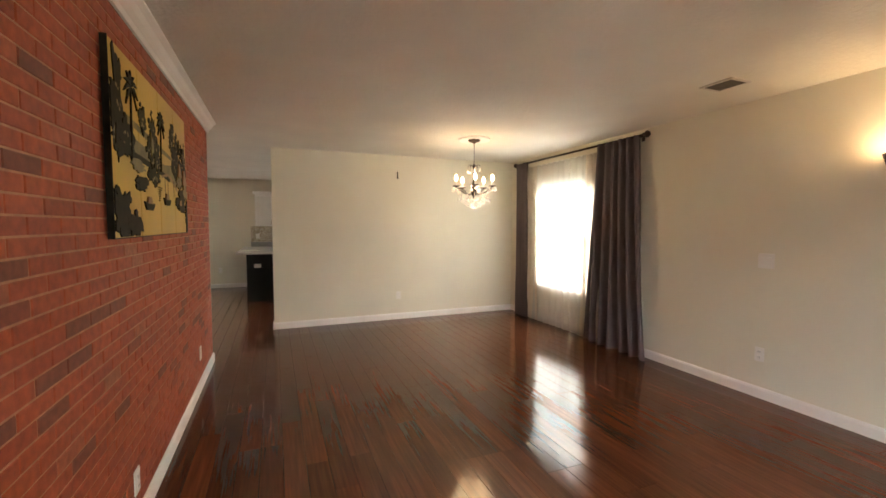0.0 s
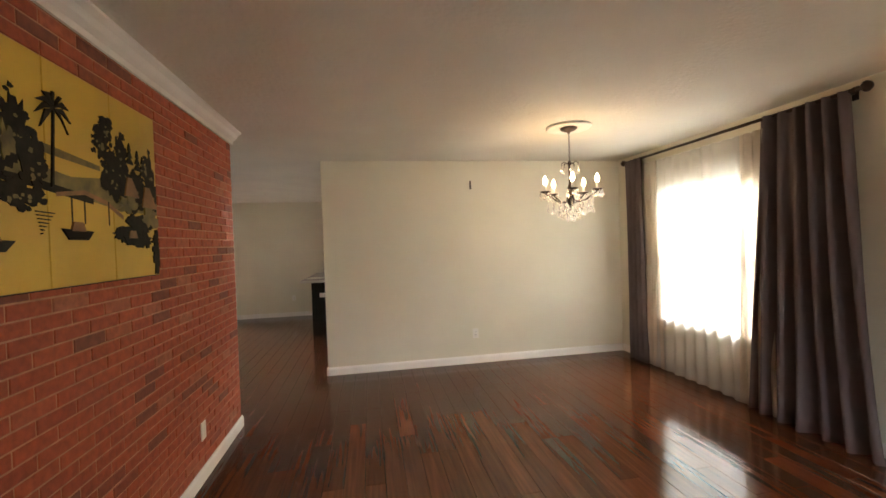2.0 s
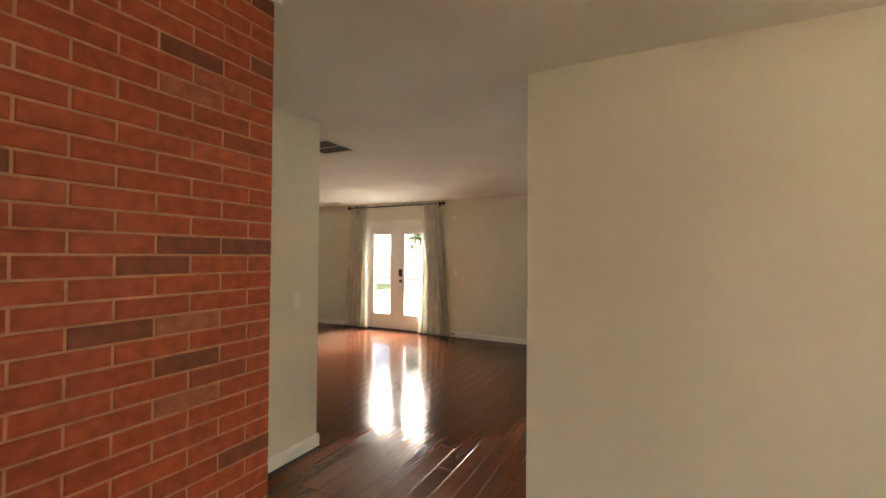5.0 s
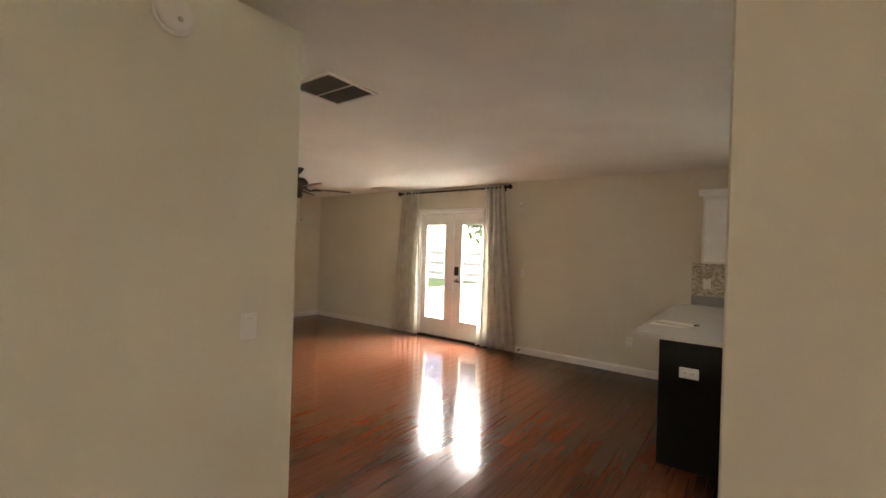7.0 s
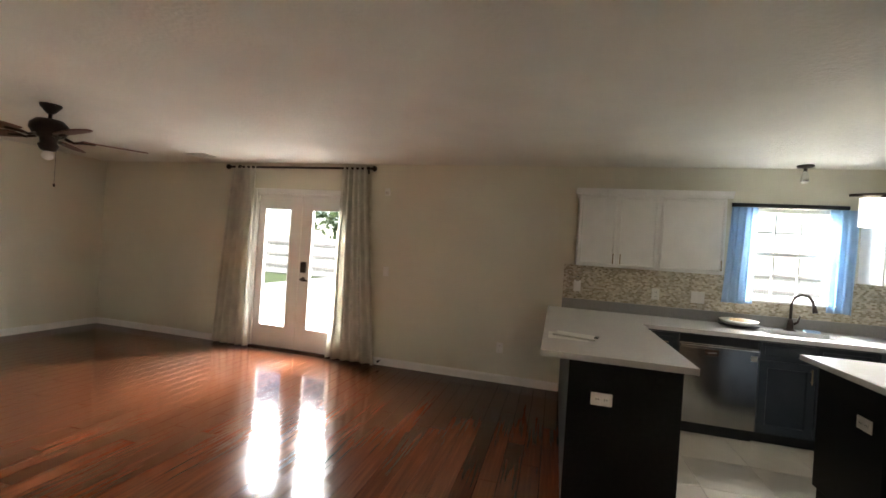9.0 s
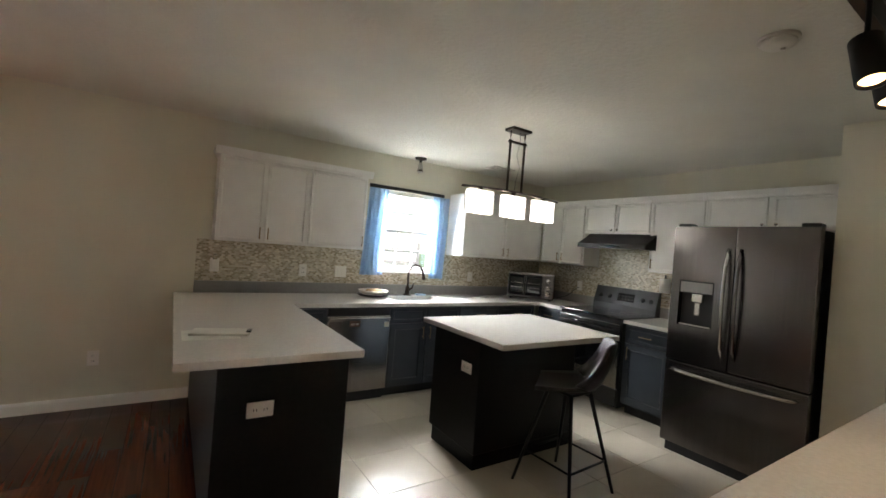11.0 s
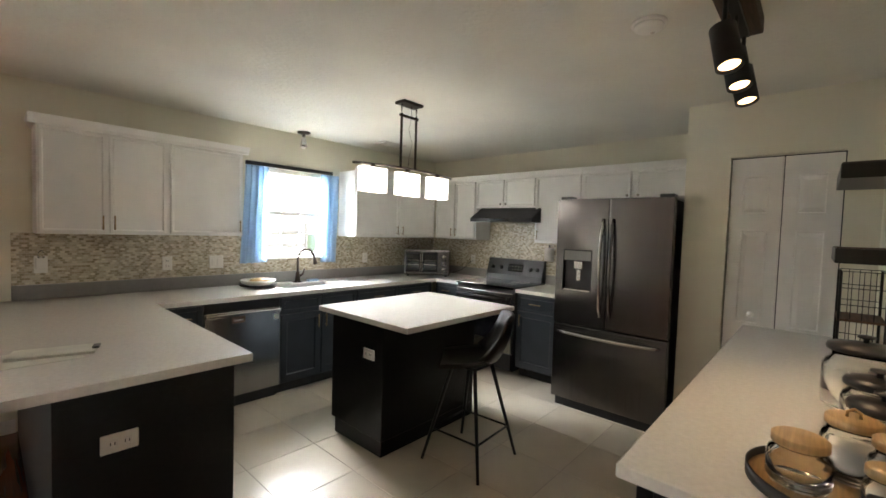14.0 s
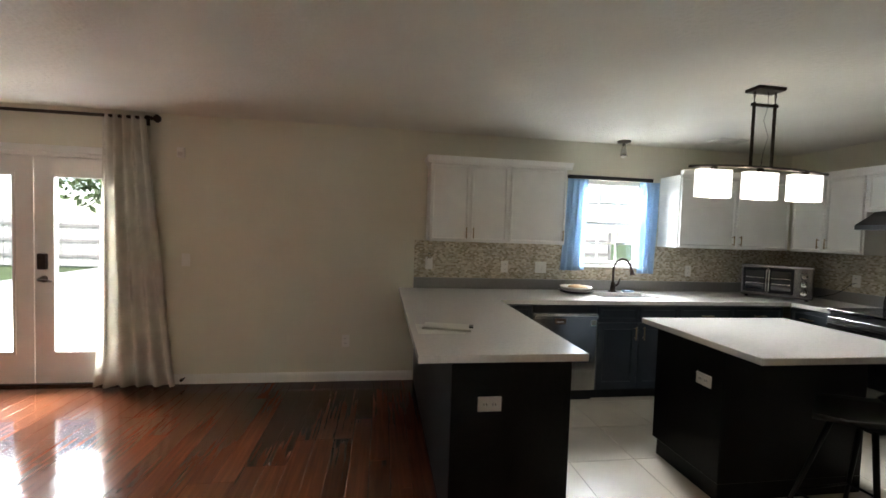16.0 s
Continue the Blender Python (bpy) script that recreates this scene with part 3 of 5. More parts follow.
# kitchen window dressing
kr = thing("curtain_rod", (2.13, W - 0.04, 2.075), "flat black kitchen curtain rod", "curtain rod")
part("pole", B(-0.49, -0.02, -0.018, 0.45, 0.005, 0.018, 0.004), M_BLACKM, kr)
part("bracket", B(-0.47, 0.004, -0.014, -0.44, 0.04, 0.014), M_BLACKM, kr)
part("bracket", B(0.40, 0.004, -0.014, 0.43, 0.04, 0.014), M_BLACKM, kr)
curtain((1.75, W - 0.045, 1.12), 0, M_BLUECURT, "sheer sky blue cafe curtain on the kitchen window", 0.22, 0.26, 0.935, 4, 0.02, -0.02, group="blue curtains", seed=1.5)
curtain((2.55, W - 0.045, 1.10), 0, M_BLUECURT, "sheer sky blue cafe curtain on the kitchen window", 0.22, 0.19, 0.955, 3, 0.02, 0.0, group="blue curtains", seed=2.5)


ds = thing("door_stop", (-1.96, W - 0.014, 0.06), "small black door stop on the baseboard", "door stop")
part("stem", T([(0, 0, 0), (0, -0.05, 0)], 0.006, 8), M_BLACKM, ds)
part("tip", T([(0, -0.05, 0), (0, -0.07, 0)], 0.014, 10), M_BLACK, ds)

# ---- small wall fittings: built facing local -y, plate centred at the origin ----
def plate(place, rz, kind, label, w=0.072, h=0.116, lay=False, category="outlet"):
    t = thing("wall_outlet" if kind == "outlet" else "light_switch", place, label, category, rz)
    if lay:
        w, h = h, w
    part("cover_plate", B(-w / 2, -0.007, -h / 2, w / 2, 0, h / 2, 0.003), M_PLASTIC, t)
    if kind == "outlet":
        for s in (-1, 1):
            c = (s * 0.022, 0) if lay else (0, s * 0.022)
            rc = part("receptacle", B(c[0] - 0.016, -0.010, c[1] - 0.014, c[0] + 0.016, -0.006, c[1] + 0.014, 0.003), M_PLASTIC, t)
            part("slots", boxes([(c[0] - 0.008, -0.0105, c[1] - 0.005, c[0] - 0.005, -0.0095, c[1] + 0.006), (c[0] + 0.005, -0.0105, c[1] - 0.005, c[0] + 0.008, -0.0095, c[1] + 0.006)]), M_BLACK, rc)
    elif kind == "blank":
        pass
    else:
        n = 2 if w > 0.1 else 1
        for k in range(n):
            c = (k - (n - 1) / 2) * 0.046
            part("toggle", B(c - 0.016, -0.011, -0.033, c + 0.016, -0.006, 0.033, 0.003), M_PLASTIC, t)
    return t


plate((2.325, FW0, 0.36), 0, "outlet", "white duplex outlet on the cream dining wall")
plate((R, -3.87, 0.36), -90, "outlet", "white duplex outlet low on the cream wall")
plate((R, -3.89, 1.13), -90, "switch", "cream rocker switch plate on the wall", 0.12, 0.12)
plate((0.006, -1.99, 0.32), 90, "blank", "white blank plate on the brick wall")
plate((0.006, -3.77, 0.24), 90, "outlet", "white outlet low on the brick wall")
plate((LX, -0.325, 0.30), 90, "outlet", "white outlet on the hall wall")
plate((LX, -0.055, 1.11), 90, "switch", "white switch on the hall wall")
plate((-0.53, W, 0.39), 0, "outlet", "cream outlet low on the family room wall")
plate((-1.96, W, 1.14), 0, "switch", "cream switch beside the french doors")
plate((1.02, W - 0.008, 1.14), 0, "outlet", "white outlet on the mosaic splashback")
plate((1.404, W - 0.008, 1.14), 0, "switch", "white double switch on the mosaic splashback", 0.12, 0.116)
plate((3.075, W - 0.008, 1.135), 0, "outlet", "white outlet on the mosaic splashback")
plate((R - 0.008, 3.72, 1.13), -90, "outlet", "white outlet behind the toaster oven")
plate((0.315, 2.28, 0.665), 0, "outlet", "white outlet on the black peninsula panel", lay=True)
plate((1.692, 2.555, 0.655), -90, "outlet", "white outlet on the black island panel", lay=True)
hk = single("wall_hook", boxes([(2.31, -0.012, 2.10, 2.328, 0, 2.20), (2.31, -0.035, 2.10, 2.328, -0.012, 2.112)], 0.002), M_BRONZE, "small brass hook on the dining wall", "hook")
pir = thing("alarm_sensor", (-2.0, W, 2.10), "small white alarm sensor on the wall", "sensor")
part("housing", B(-0.03, -0.035, -0.045, 0.03, 0, 0.045, 0.008, 2), M_PLASTIC, pir)
part("lens", B(-0.02, -0.04, -0.03, 0.02, -0.034, 0.005, 0.002), M_VENTW, pir)
af = thing("night_light", (0.254, W - 0.008, 1.19), "white plug-in night light on the splashback", "night light")
part("cover_plate", B(-0.036, -0.006, -0.09, 0.036, 0, 0.03, 0.002), M_PLASTIC, af)
part("body", B(-0.028, -0.05, -0.06, 0.028, -0.006, 0.02, 0.008, 2), M_PLASTIC, af)
part("bulb", L([(0.018, 0), (0.016, 0.03), (0.01, 0.05), (0.002, 0.055)], (0, -0.03, 0.018), 12), M_JAR, af)


def disc_alarm(place, rot, label):
    t = thing("smoke_alarm", place, label, "smoke alarm")
    t.matrix_basis = pose(*place, *rot)
    part("base", L([(0.072, 0), (0.072, 0.012), (0.066, 0.014)], seg=32), M_PLASTIC, t)
    part("cover", L([(0.062, 0.014), (0.06, 0.026), (0.045, 0.036), (0.02, 0.038), (0.002, 0.038)], seg=32), M_PLASTIC, t)
    part("test_button", L([(0.01, 0.037), (0.009, 0.041), (0.002, 0.042)], (0.02, 0.01, 0), 12), M_VENTW, t)


disc_alarm((LX, -0.37, 2.27), (0, 90, 0), "round white smoke alarm high on the hall wall")
disc_alarm((1.98, 0.995, H), (180, 0, 0), "round off-white smoke alarm on the kitchen ceiling")


def ceiling_vent(x0, y0, x1, y1, label, slats, split=False, dark=False):
    t = thing("ceiling_vent", ((x0 + x1) / 2, (y0 + y1) / 2, H), label, "vent")
    w, d = (x1 - x0) / 2, (y1 - y0) / 2
    part("backing", B(-w, -d, -0.004, w, d, -0.001), M_VENT, t)
    part("frame", boxes([(-w - 0.02, -d - 0.02, -0.012, -w, d + 0.02, -0.0005), (w, -d - 0.02, -0.012, w + 0.02, d + 0.02, -0.0005), (-w, -d - 0.02, -0.012, w, -d, -0.0005), (-w, d, -0.012, w, d + 0.02, -0.0005)], 0.002), M_VENTW, t)
    if split:
        part("mullion", B(-w, -0.008, -0.011, w, 0.008, -0.003), M_VENTW, t)
    for k in range(slats):
        y = -d + (k + 0.5) * 2 * d / slats
        o = part("slat", B(-w, -0.004, -0.010, w, 0.004, -0.0055), M_VENT if split or dark else M_VENTW, t)
        o.location = (0, y, 0)


ceiling_vent(-1.685, 0.52, -1.335, 0.87, "dark louvred return air grille in the ceiling", 16, True)
ceiling_vent(-4.50, 3.93, -4.26, 4.06, "small louvred supply vent in the ceiling", 7)
ceiling_vent(2.93, 3.93, 3.2, 4.07, "small louvred supply vent in the kitchen ceiling", 7)
ceiling_vent(3.58, -4.02, 3.75, -3.82, "brown louvred supply vent in the ceiling", 14, False, True)

# ---- painting on the brick ----
ptg = thing("painting", (0.03, -2.505, 1.36), "four-panel gold and black lacquer river landscape picture", "painting")
PW, PH = 1.48, 0.79
for k in range(4):
    y1 = -k * PW / 4 - (0.0015 if k else 0)
    y0 = -(k + 1) * PW / 4 + 0.0015
    pn = part("panel", B(-0.024, y0, 0, 0, y1, PH, 0.002), M_GOLD, ptg)
part("edge_strip", boxes([(-0.0235, -PW - 0.004, -0.003, 0.001, -PW, PH + 0.003), (-0.0235, -PW, -0.004, 0.0005, 0, -0.0005)]), M_INK, ptg, "black lacquered edge")
_layer = [0.0006]


def blob(cx, cz, rx, rz, material, name, jag=0.25, n=26, seed=0.0):
    """A flat ragged patch of lacquer lying on the picture; cx runs from the picture's far end."""
    pts = []
    for i in range(n):
        a = 2 * math.pi * i / n
        k = 1 + jag * noise.noise((3 * math.cos(a) + cx * 9, 3 * math.sin(a) + seed, cz * 9)) * 2
        y = min(-0.003, max(-PW + 0.003, -cx + rx * k * math.cos(a)))
        z = min(PH - 0.003, max(0.003, cz + rz * k * math.sin(a)))
        pts.append((y, z))
    _layer[0] += 0.00004
    part(name, P(pts, 'x', 0.0002, _layer[0]), material, ptg)


def clumps(cx, cz, rx, rz, material, name, count, seed):
    """Small ragged tufts of leaves along a tree's outline, one part."""
    rc = random.Random(seed)
    bm = bmesh.new()
    for _ in range(count):
        a, d = rc.uniform(0, 2 * math.pi), rc.uniform(0.45, 1.05) if material is M_INK else rc.uniform(0.1, 0.8)
        q = rc.uniform(0.010, 0.024) if material is M_INK else rc.uniform(0.005, 0.012)
        x, z = cx + rx * d * math.cos(a), cz + rz * d * math.sin(a)
        pts = []
        for i in range(9):
            b = 2 * math.pi * i / 9
            k = q * rc.uniform(0.65, 1.25)
            pts.append((min(-0.003, max(-PW + 0.003, -x + k * math.cos(b))), min(PH - 0.003, max(0.003, z + k * 0.8 * math.sin(b)))))
        _layer[0] += 0.00001
        prism(bm, pts, 'x', 0.0002, _layer[0])
    tagged(part(name, bm, material, ptg), "painted leaves", kind="stuff")


def poly(pts, material, name):
    _layer[0] += 0.00004
    part(name, P([(-min(PW - 0.003, max(0.003, x)), min(PH - 0.003, max(0.003, z))) for x, z in pts], 'x', 0.0002, _layer[0]), material, ptg)


# far bank, fields, water line
poly([(0.0, 0.30), (0.0, 0.42), (0.3, 0.44), (0.62, 0.40), (0.9, 0.43), (1.46, 0.47), (1.46, 0.40), (1.0, 0.36), (0.6, 0.33), (0.3, 0.30)], M_OLIVE, "field")
poly([(0.45, 0.47), (0.8, 0.50), (1.46, 0.55), (1.46, 0.52), (0.8, 0.465), (0.45, 0.45)], M_OLIVE, "field")
poly([(0.5, 0.34), (0.8, 0.37), (1.46, 0.40), (1.46, 0.37), (0.8, 0.34), (0.5, 0.31)], M_INK, "bank")
poly([(0.3, 0.28), (0.42, 0.335), (0.55, 0.36), (0.7, 0.335), (0.7, 0.32), (0.55, 0.342), (0.42, 0.315), (0.3, 0.26)], M_RUSTPAINT, "bridge")
for x in (0.40, 0.55, 0.62):
    poly([(x, 0.33), (x + 0.008, 0.33), (x + 0.008, 0.23), (x, 0.23)], M_INK, "bridge_post")
# tree clumps
for (cx, cz, rx, rz, k) in ((0.06, 0.45, 0.055, 0.17, 1), (0.10, 0.38, 0.12, 0.09, 2), (0.30, 0.52, 0.06, 0.13, 3), (0.36, 0.45, 0.09, 0.13, 4), (0.44, 0.56, 0.05, 0.07, 5), (0.40, 0.63, 0.035, 0.05, 6), (0.22, 0.40, 0.10, 0.09, 7),
                            (0.86, 0.52, 0.08, 0.12, 8), (0.80, 0.42, 0.07, 0.10, 9), (0.92, 0.44, 0.07, 0.08, 10), (0.86, 0.31, 0.11, 0.045, 11), (1.05, 0.56, 0.05, 0.08, 12), (1.40, 0.55, 0.09, 0.22, 13), (1.30, 0.42, 0.12, 0.10, 14),
                            (0.30, 0.20, 0.09, 0.035, 15), (0.16, 0.17, 0.10, 0.028, 16), (0.03, 0.11, 0.03, 0.13, 17), (1.38, 0.10, 0.13, 0.12, 18), (1.22, 0.05, 0.12, 0.06, 19), (1.10, 0.25, 0.10, 0.04, 20), (0.18, 0.24, 0.12, 0.05, 21)):
    blob(cx, cz, rx * 0.8, rz * 0.85, M_INK, "tree_patch", 0.35, 30, k * 1.3)
    clumps(cx, cz, rx, rz, M_INK, "leaf_clumps", 16, k)
    if k < 15:
        clumps(cx, cz - rz * 0.15, rx * 0.75, rz * 0.7, M_OLIVE, "leaf_lights", 7, k + 50)
for (cx, cz, rx, rz, k) in ((0.27, 0.33, 0.07, 0.035, 1), (0.08, 0.27, 0.07, 0.035, 2), (0.9, 0.47, 0.03, 0.05, 3), (0.12, 0.52, 0.03, 0.03, 4), (1.15, 0.33, 0.10, 0.03, 5)):
    blob(cx, cz, rx, rz, M_OLIVE, "foliage_patch", 0.4, 20, k * 2.1)
# small pines and a palm
for px, pz in ((0.175, 0.56), (0.13, 0.54), (0.24, 0.58)):
    for q in range(3):
        w = 0.012 + 0.009 * q
        poly([(px - w, pz - 0.03 * q), (px, pz + 0.035 - 0.03 * q), (px + w, pz - 0.03 * q)], M_INK, "pine_patch")
for px, pz, ln in ((0.70, 0.62, 0.085), (1.22, 0.66, 0.10)):
    poly([(px - 0.004, pz), (px + 0.004, pz), (px + 0.025, 0.35), (px + 0.015, 0.35)], M_INK, "palm_trunk")
    for q in range(9):
        a = math.radians(-40 + q * 32)
        dx, dz = math.cos(a) * ln, math.sin(a) * ln
        poly([(px, pz + 0.006), (px + dx * 0.5 - dz * 0.10, pz + dz * 0.5 + 0.02), (px + dx, pz + dz - 0.02), (px + dx * 0.5 + dz * 0.10, pz + dz * 0.5)], M_INK, "palm_frond")
# huts and boats
for hx, hz, s in ((0.09, 0.33, 1.0), (0.24, 0.37, 0.85)):
    poly([(hx - 0.075 * s, hz), (hx - 0.01 * s, hz + 0.10 * s), (hx + 0.03 * s, hz + 0.10 * s), (hx + 0.06 * s, hz)], M_RUSTPAINT, "hut_roof")
    poly([(hx - 0.03 * s, hz - 0.035), (hx - 0.03 * s, hz), (hx + 0.04 * s, hz), (hx + 0.04 * s, hz - 0.035)], M_OLIVE, "hut_wall")
for bx, bz, s in ((0.60, 0.19, 1.0), (0.24, 0.17, 0.9), (0.98, 0.15, 1.1)):
    poly([(bx - 0.085 * s, bz + 0.012), (bx - 0.05 * s, bz - 0.022), (bx + 0.05 * s, bz - 0.022), (bx + 0.085 * s, bz + 0.018)], M_INK, "boat")
    poly([(bx - 0.04 * s, bz + 0.01), (bx - 0.025 * s, bz + 0.045), (bx + 0.025 * s, bz + 0.045), (bx + 0.04 * s, bz + 0.01)], M_RUSTPAINT, "boat_cover")
for q in range(7):
    poly([(0.72 + q * 0.01, 0.26 - q * 0.012), (0.80 - q * 0.004, 0.262 - q * 0.012), (0.80 - q * 0.004, 0.259 - q * 0.012), (0.72 + q * 0.01, 0.257 - q * 0.012)], M_INK, "ripple")

# ---- chandelier ----
CX, CY = 2.845, -1.49
med = single("ceiling_medallion", L([(0.19, 0), (0.19, -0.012), (0.175, -0.024), (0.16, -0.014), (0.13, -0.012), (0.115, -0.020), (0.10, -0.012), (0.002, -0.012)], (CX, CY, H), 48), M_TRIM, "round white plaster ceiling medallion", "ceiling medallion")
ch = thing("chandelier", (CX, CY, H - 0.012), "bronze chandelier with crystal drops and candle bulbs", "chandelier")
part("canopy", L([(0.075, 0), (0.072, -0.012), (0.05, -0.026), (0.014, -0.034), (0.01, -0.05)], seg=28), M_BRONZE, ch)
for k in range(9):
    z = -0.055 - k * 0.026
    pts = [(0.007 * math.cos(a), 0, z + 0.016 * math.sin(a)) if k % 2 else (0, 0.007 * math.cos(a), z + 0.016 * math.sin(a)) for a in [i * math.pi / 4 for i in range(9)]]
    part("chain_link", T(pts, 0.0022, 6), M_BRONZE, ch)
part("stem", L([(0.006, -0.28), (0.018, -0.30), (0.012, -0.33), (0.012, -0.48), (0.026, -0.52), (0.02, -0.57), (0.036, -0.61), (0.03, -0.65), (0.01, -0.68), (0.002, -0.70)], seg=18), M_BRONZE, ch)
drop_me = mesh_of("crystal_drop", L([(0.001, 0), (0.006, -0.006), (0.010, -0.018), (0.013, -0.028), (0.010, -0.034), (0.001, -0.040)], seg=8), M_CRYSTAL)
bead_me = mesh_of("crystal_bead", L([(0.001, 0.006), (0.005, 0.003), (0.006, 0), (0.005, -0.003), (0.001, -0.006)], seg=7), M_CRYSTAL)


def drop(x, y, z, beads=2):
    for k in range(beads):
        o = new("crystal_bead", bead_me)
        o.parent = ch
        o.location = (x, y, z - 0.007 - k * 0.013)
    o = new("crystal_drop", drop_me)
    o.parent = ch
    o.location = (x, y, z - beads * 0.013)


for k in range(5):
    a = 2 * math.pi * k / 5 + 0.55
    c, s = math.cos(a), math.sin(a)
    pts = [(c * r, s * r, z) for r, z in ((0.02, -0.62), (0.07, -0.645), (0.13, -0.63), (0.18, -0.59), (0.215, -0.575), (0.225, -0.555))]
    arm = part("arm", T(pts, 0.006, 8), M_BRONZE, ch)
    part("scroll", T([(c * r, s * r, z) for r, z in ((0.02, -0.31), (0.05, -0.295), (0.075, -0.31), (0.07, -0.33))], 0.004, 6), M_BRONZE, ch)
    part("bobeche", L([(0.006, -0.012), (0.02, -0.008), (0.046, 0.004), (0.048, 0.008), (0.02, 0.0), (0.012, 0.004)], (c * 0.225, s * 0.225, -0.555), 18), M_BRONZE, ch)
    part("candle_sleeve", L([(0.011, 0), (0.011, 0.06), (0.009, 0.062)], (c * 0.225, s * 0.225, -0.553), 14), M_PLASTIC, ch)
    part("bulb", L([(0.008, 0), (0.017, 0.018), (0.019, 0.032), (0.012, 0.055), (0.004, 0.075), (0.001, 0.08)], (c * 0.225, s * 0.225, -0.492), 14), M_BULB, ch, "glowing clear candle bulb")
    for j in range(6):
        b = 2 * math.pi * j / 6 + a
        drop(c * 0.225 + 0.045 * math.cos(b), s * 0.225 + 0.045 * math.sin(b), -0.556, 1 + j % 2)
    for r, z in ((0.06, -0.655), (0.10, -0.655), (0.15, -0.63)):
        drop(c * r, s * r, z, 3)
    drop(c * 0.075, s * 0.075, -0.335, 2)
    a2 = a + math.pi / 5
    for r, z in ((0.05, -0.69), (0.10, -0.67), (0.15, -0.64)):
        drop(math.cos(a2) * r, math.sin(a2) * r, z, 2)
    for r, z in ((0.03, -0.735), (0.075, -0.715), (0.12, -0.69), (0.19, -0.665)):
        drop(math.cos(a2 + 0.3) * r, math.sin(a2 + 0.3) * r, z, 2)
        drop(math.cos(a2 - 0.3) * r, math.sin(a2 - 0.3) * r, z, 3)
    # bead swags between the arms
    for q in range(9):
        u = q / 8
        b = a + u * 2 * math.pi / 5
        o = new("crystal_bead", bead_me)
        o.parent = ch
        o.location = (0.19 * math.cos(b), 0.19 * math.sin(b), -0.60 - 0.06 * math.sin(math.pi * u))
lamp("chandelier_light", (CX, CY, 1.93), 2.4, WARM, 0.18)

# ---- wall sconce ----
sc = thing("wall_sconce", (R, -4.68, 1.78), "dark bronze wall sconce with upward glowing shade", "wall lamp", -90)
part("back_plate", B(-0.05, -0.02, -0.16, 0.05, 0, 0.10, 0.008), M_BRONZE, sc)
part("arm", T([(0, -0.02, -0.05), (0, -0.08, -0.09), (0, -0.11, -0.03)], 0.01, 8), M_BRONZE, sc)
part("shade", L([(0.03, -0.04), (0.06, 0.0), (0.085, 0.08), (0.08, 0.08), (0.055, 0.0), (0.02, -0.03)], (0, -0.12, 0), 20), M_BRONZE, sc)
part("bulb", L([(0.01, 0), (0.025, 0.03), (0.02, 0.05), (0.002, 0.06)], (0, -0.12, -0.01), 14), M_BULB, sc)
lamp("sconce_light", (R - 0.12, -4.68, 1.86), 1.8, WARM, 0.04)

# ---- ceiling fan ----
fan = thing("ceiling_fan", (-4.12, 2.22, H), "dark bronze ceiling fan with brown wooden blades", "ceiling fan")
part("canopy", L([(0.075, 0), (0.07, -0.02), (0.03, -0.07), (0.016, -0.08)], seg=24), M_BRONZE, fan)
part("downrod", L([(0.013, -0.07), (0.013, -0.13)], seg=12), M_BRONZE, fan)
part("motor_housing", L([(0.02, -0.12), (0.09, -0.13), (0.125, -0.17), (0.13, -0.21), (0.10, -0.26), (0.06, -0.28), (0.055, -0.32), (0.07, -0.34), (0.05, -0.38), (0.02, -0.39)], seg=28), M_BRONZE, fan)
part("light_globe", L([(0.02, -0.385), (0.035, -0.40), (0.042, -0.425), (0.03, -0.45), (0.002, -0.462)], seg=18), M_PLASTIC, fan, "small frosted glass globe")
part("pull_chain", T([(0.06, 0.02, -0.34), (0.062, 0.02, -0.66)], 0.0012, 5), M_BRONZE, fan)
part("chain_bob", L([(0.003, 0), (0.008, -0.008), (0.008, -0.02), (0.002, -0.028)], (0.062, 0.02, -0.655), 10), M_BRONZE, fan)
for k in range(5):
    a = 58 + 72 * k
    bm = bmesh.new()
    prism(bm, [(0.22, -0.05), (0.32, -0.068), (0.52, -0.08), (0.62, -0.07), (0.675, -0.035), (0.685, 0.0), (0.675, 0.035), (0.62, 0.07), (0.52, 0.08), (0.32, 0.068), (0.22, 0.05)], 'z', -0.004, 0.004)
    o = part("blade", bm, M_FANWOOD, fan)
    o.matrix_basis = pose(0, 0, -0.265, 0, 0, a) @ pose(0, 0, 0, 11, 0, 0)
    o = part("blade_iron", T([(0.10, 0, 0.0), (0.16, 0.02, -0.02), (0.22, 0.0, -0.005), (0.30, 0, -0.006)], [0.014, 0.010, 0.016, 0.012], 8), M_BRONZE, fan)
    o.matrix_basis = pose(0, 0, -0.265, 0, 0, a)


# ---- kitchen cabinets ----
def pull(parent, x, y, z, vertical=True, ln=0.11):
    """A bar pull standing off a front that faces local -y."""
    bm = bmesh.new()
    h = ln / 2
    if vertical:
        tube(bm, [(x, y - 0.028, z - h), (x, y - 0.028, z + h)], 0.005, 8)
        for s in (-0.7, 0.7):
            tube(bm, [(x, y, z + s * h), (x, y - 0.028, z + s * h)], 0.004, 6)
    else:
        tube(bm, [(x - h, y - 0.028, z), (x + h, y - 0.028, z)], 0.005, 8)
        for s in (-0.7, 0.7):
            tube(bm, [(x + s * h, y, z), (x + s * h, y - 0.028, z)], 0.004, 6)
    return part("handle", bm, M_PULL, parent, "aged brass bar handle")


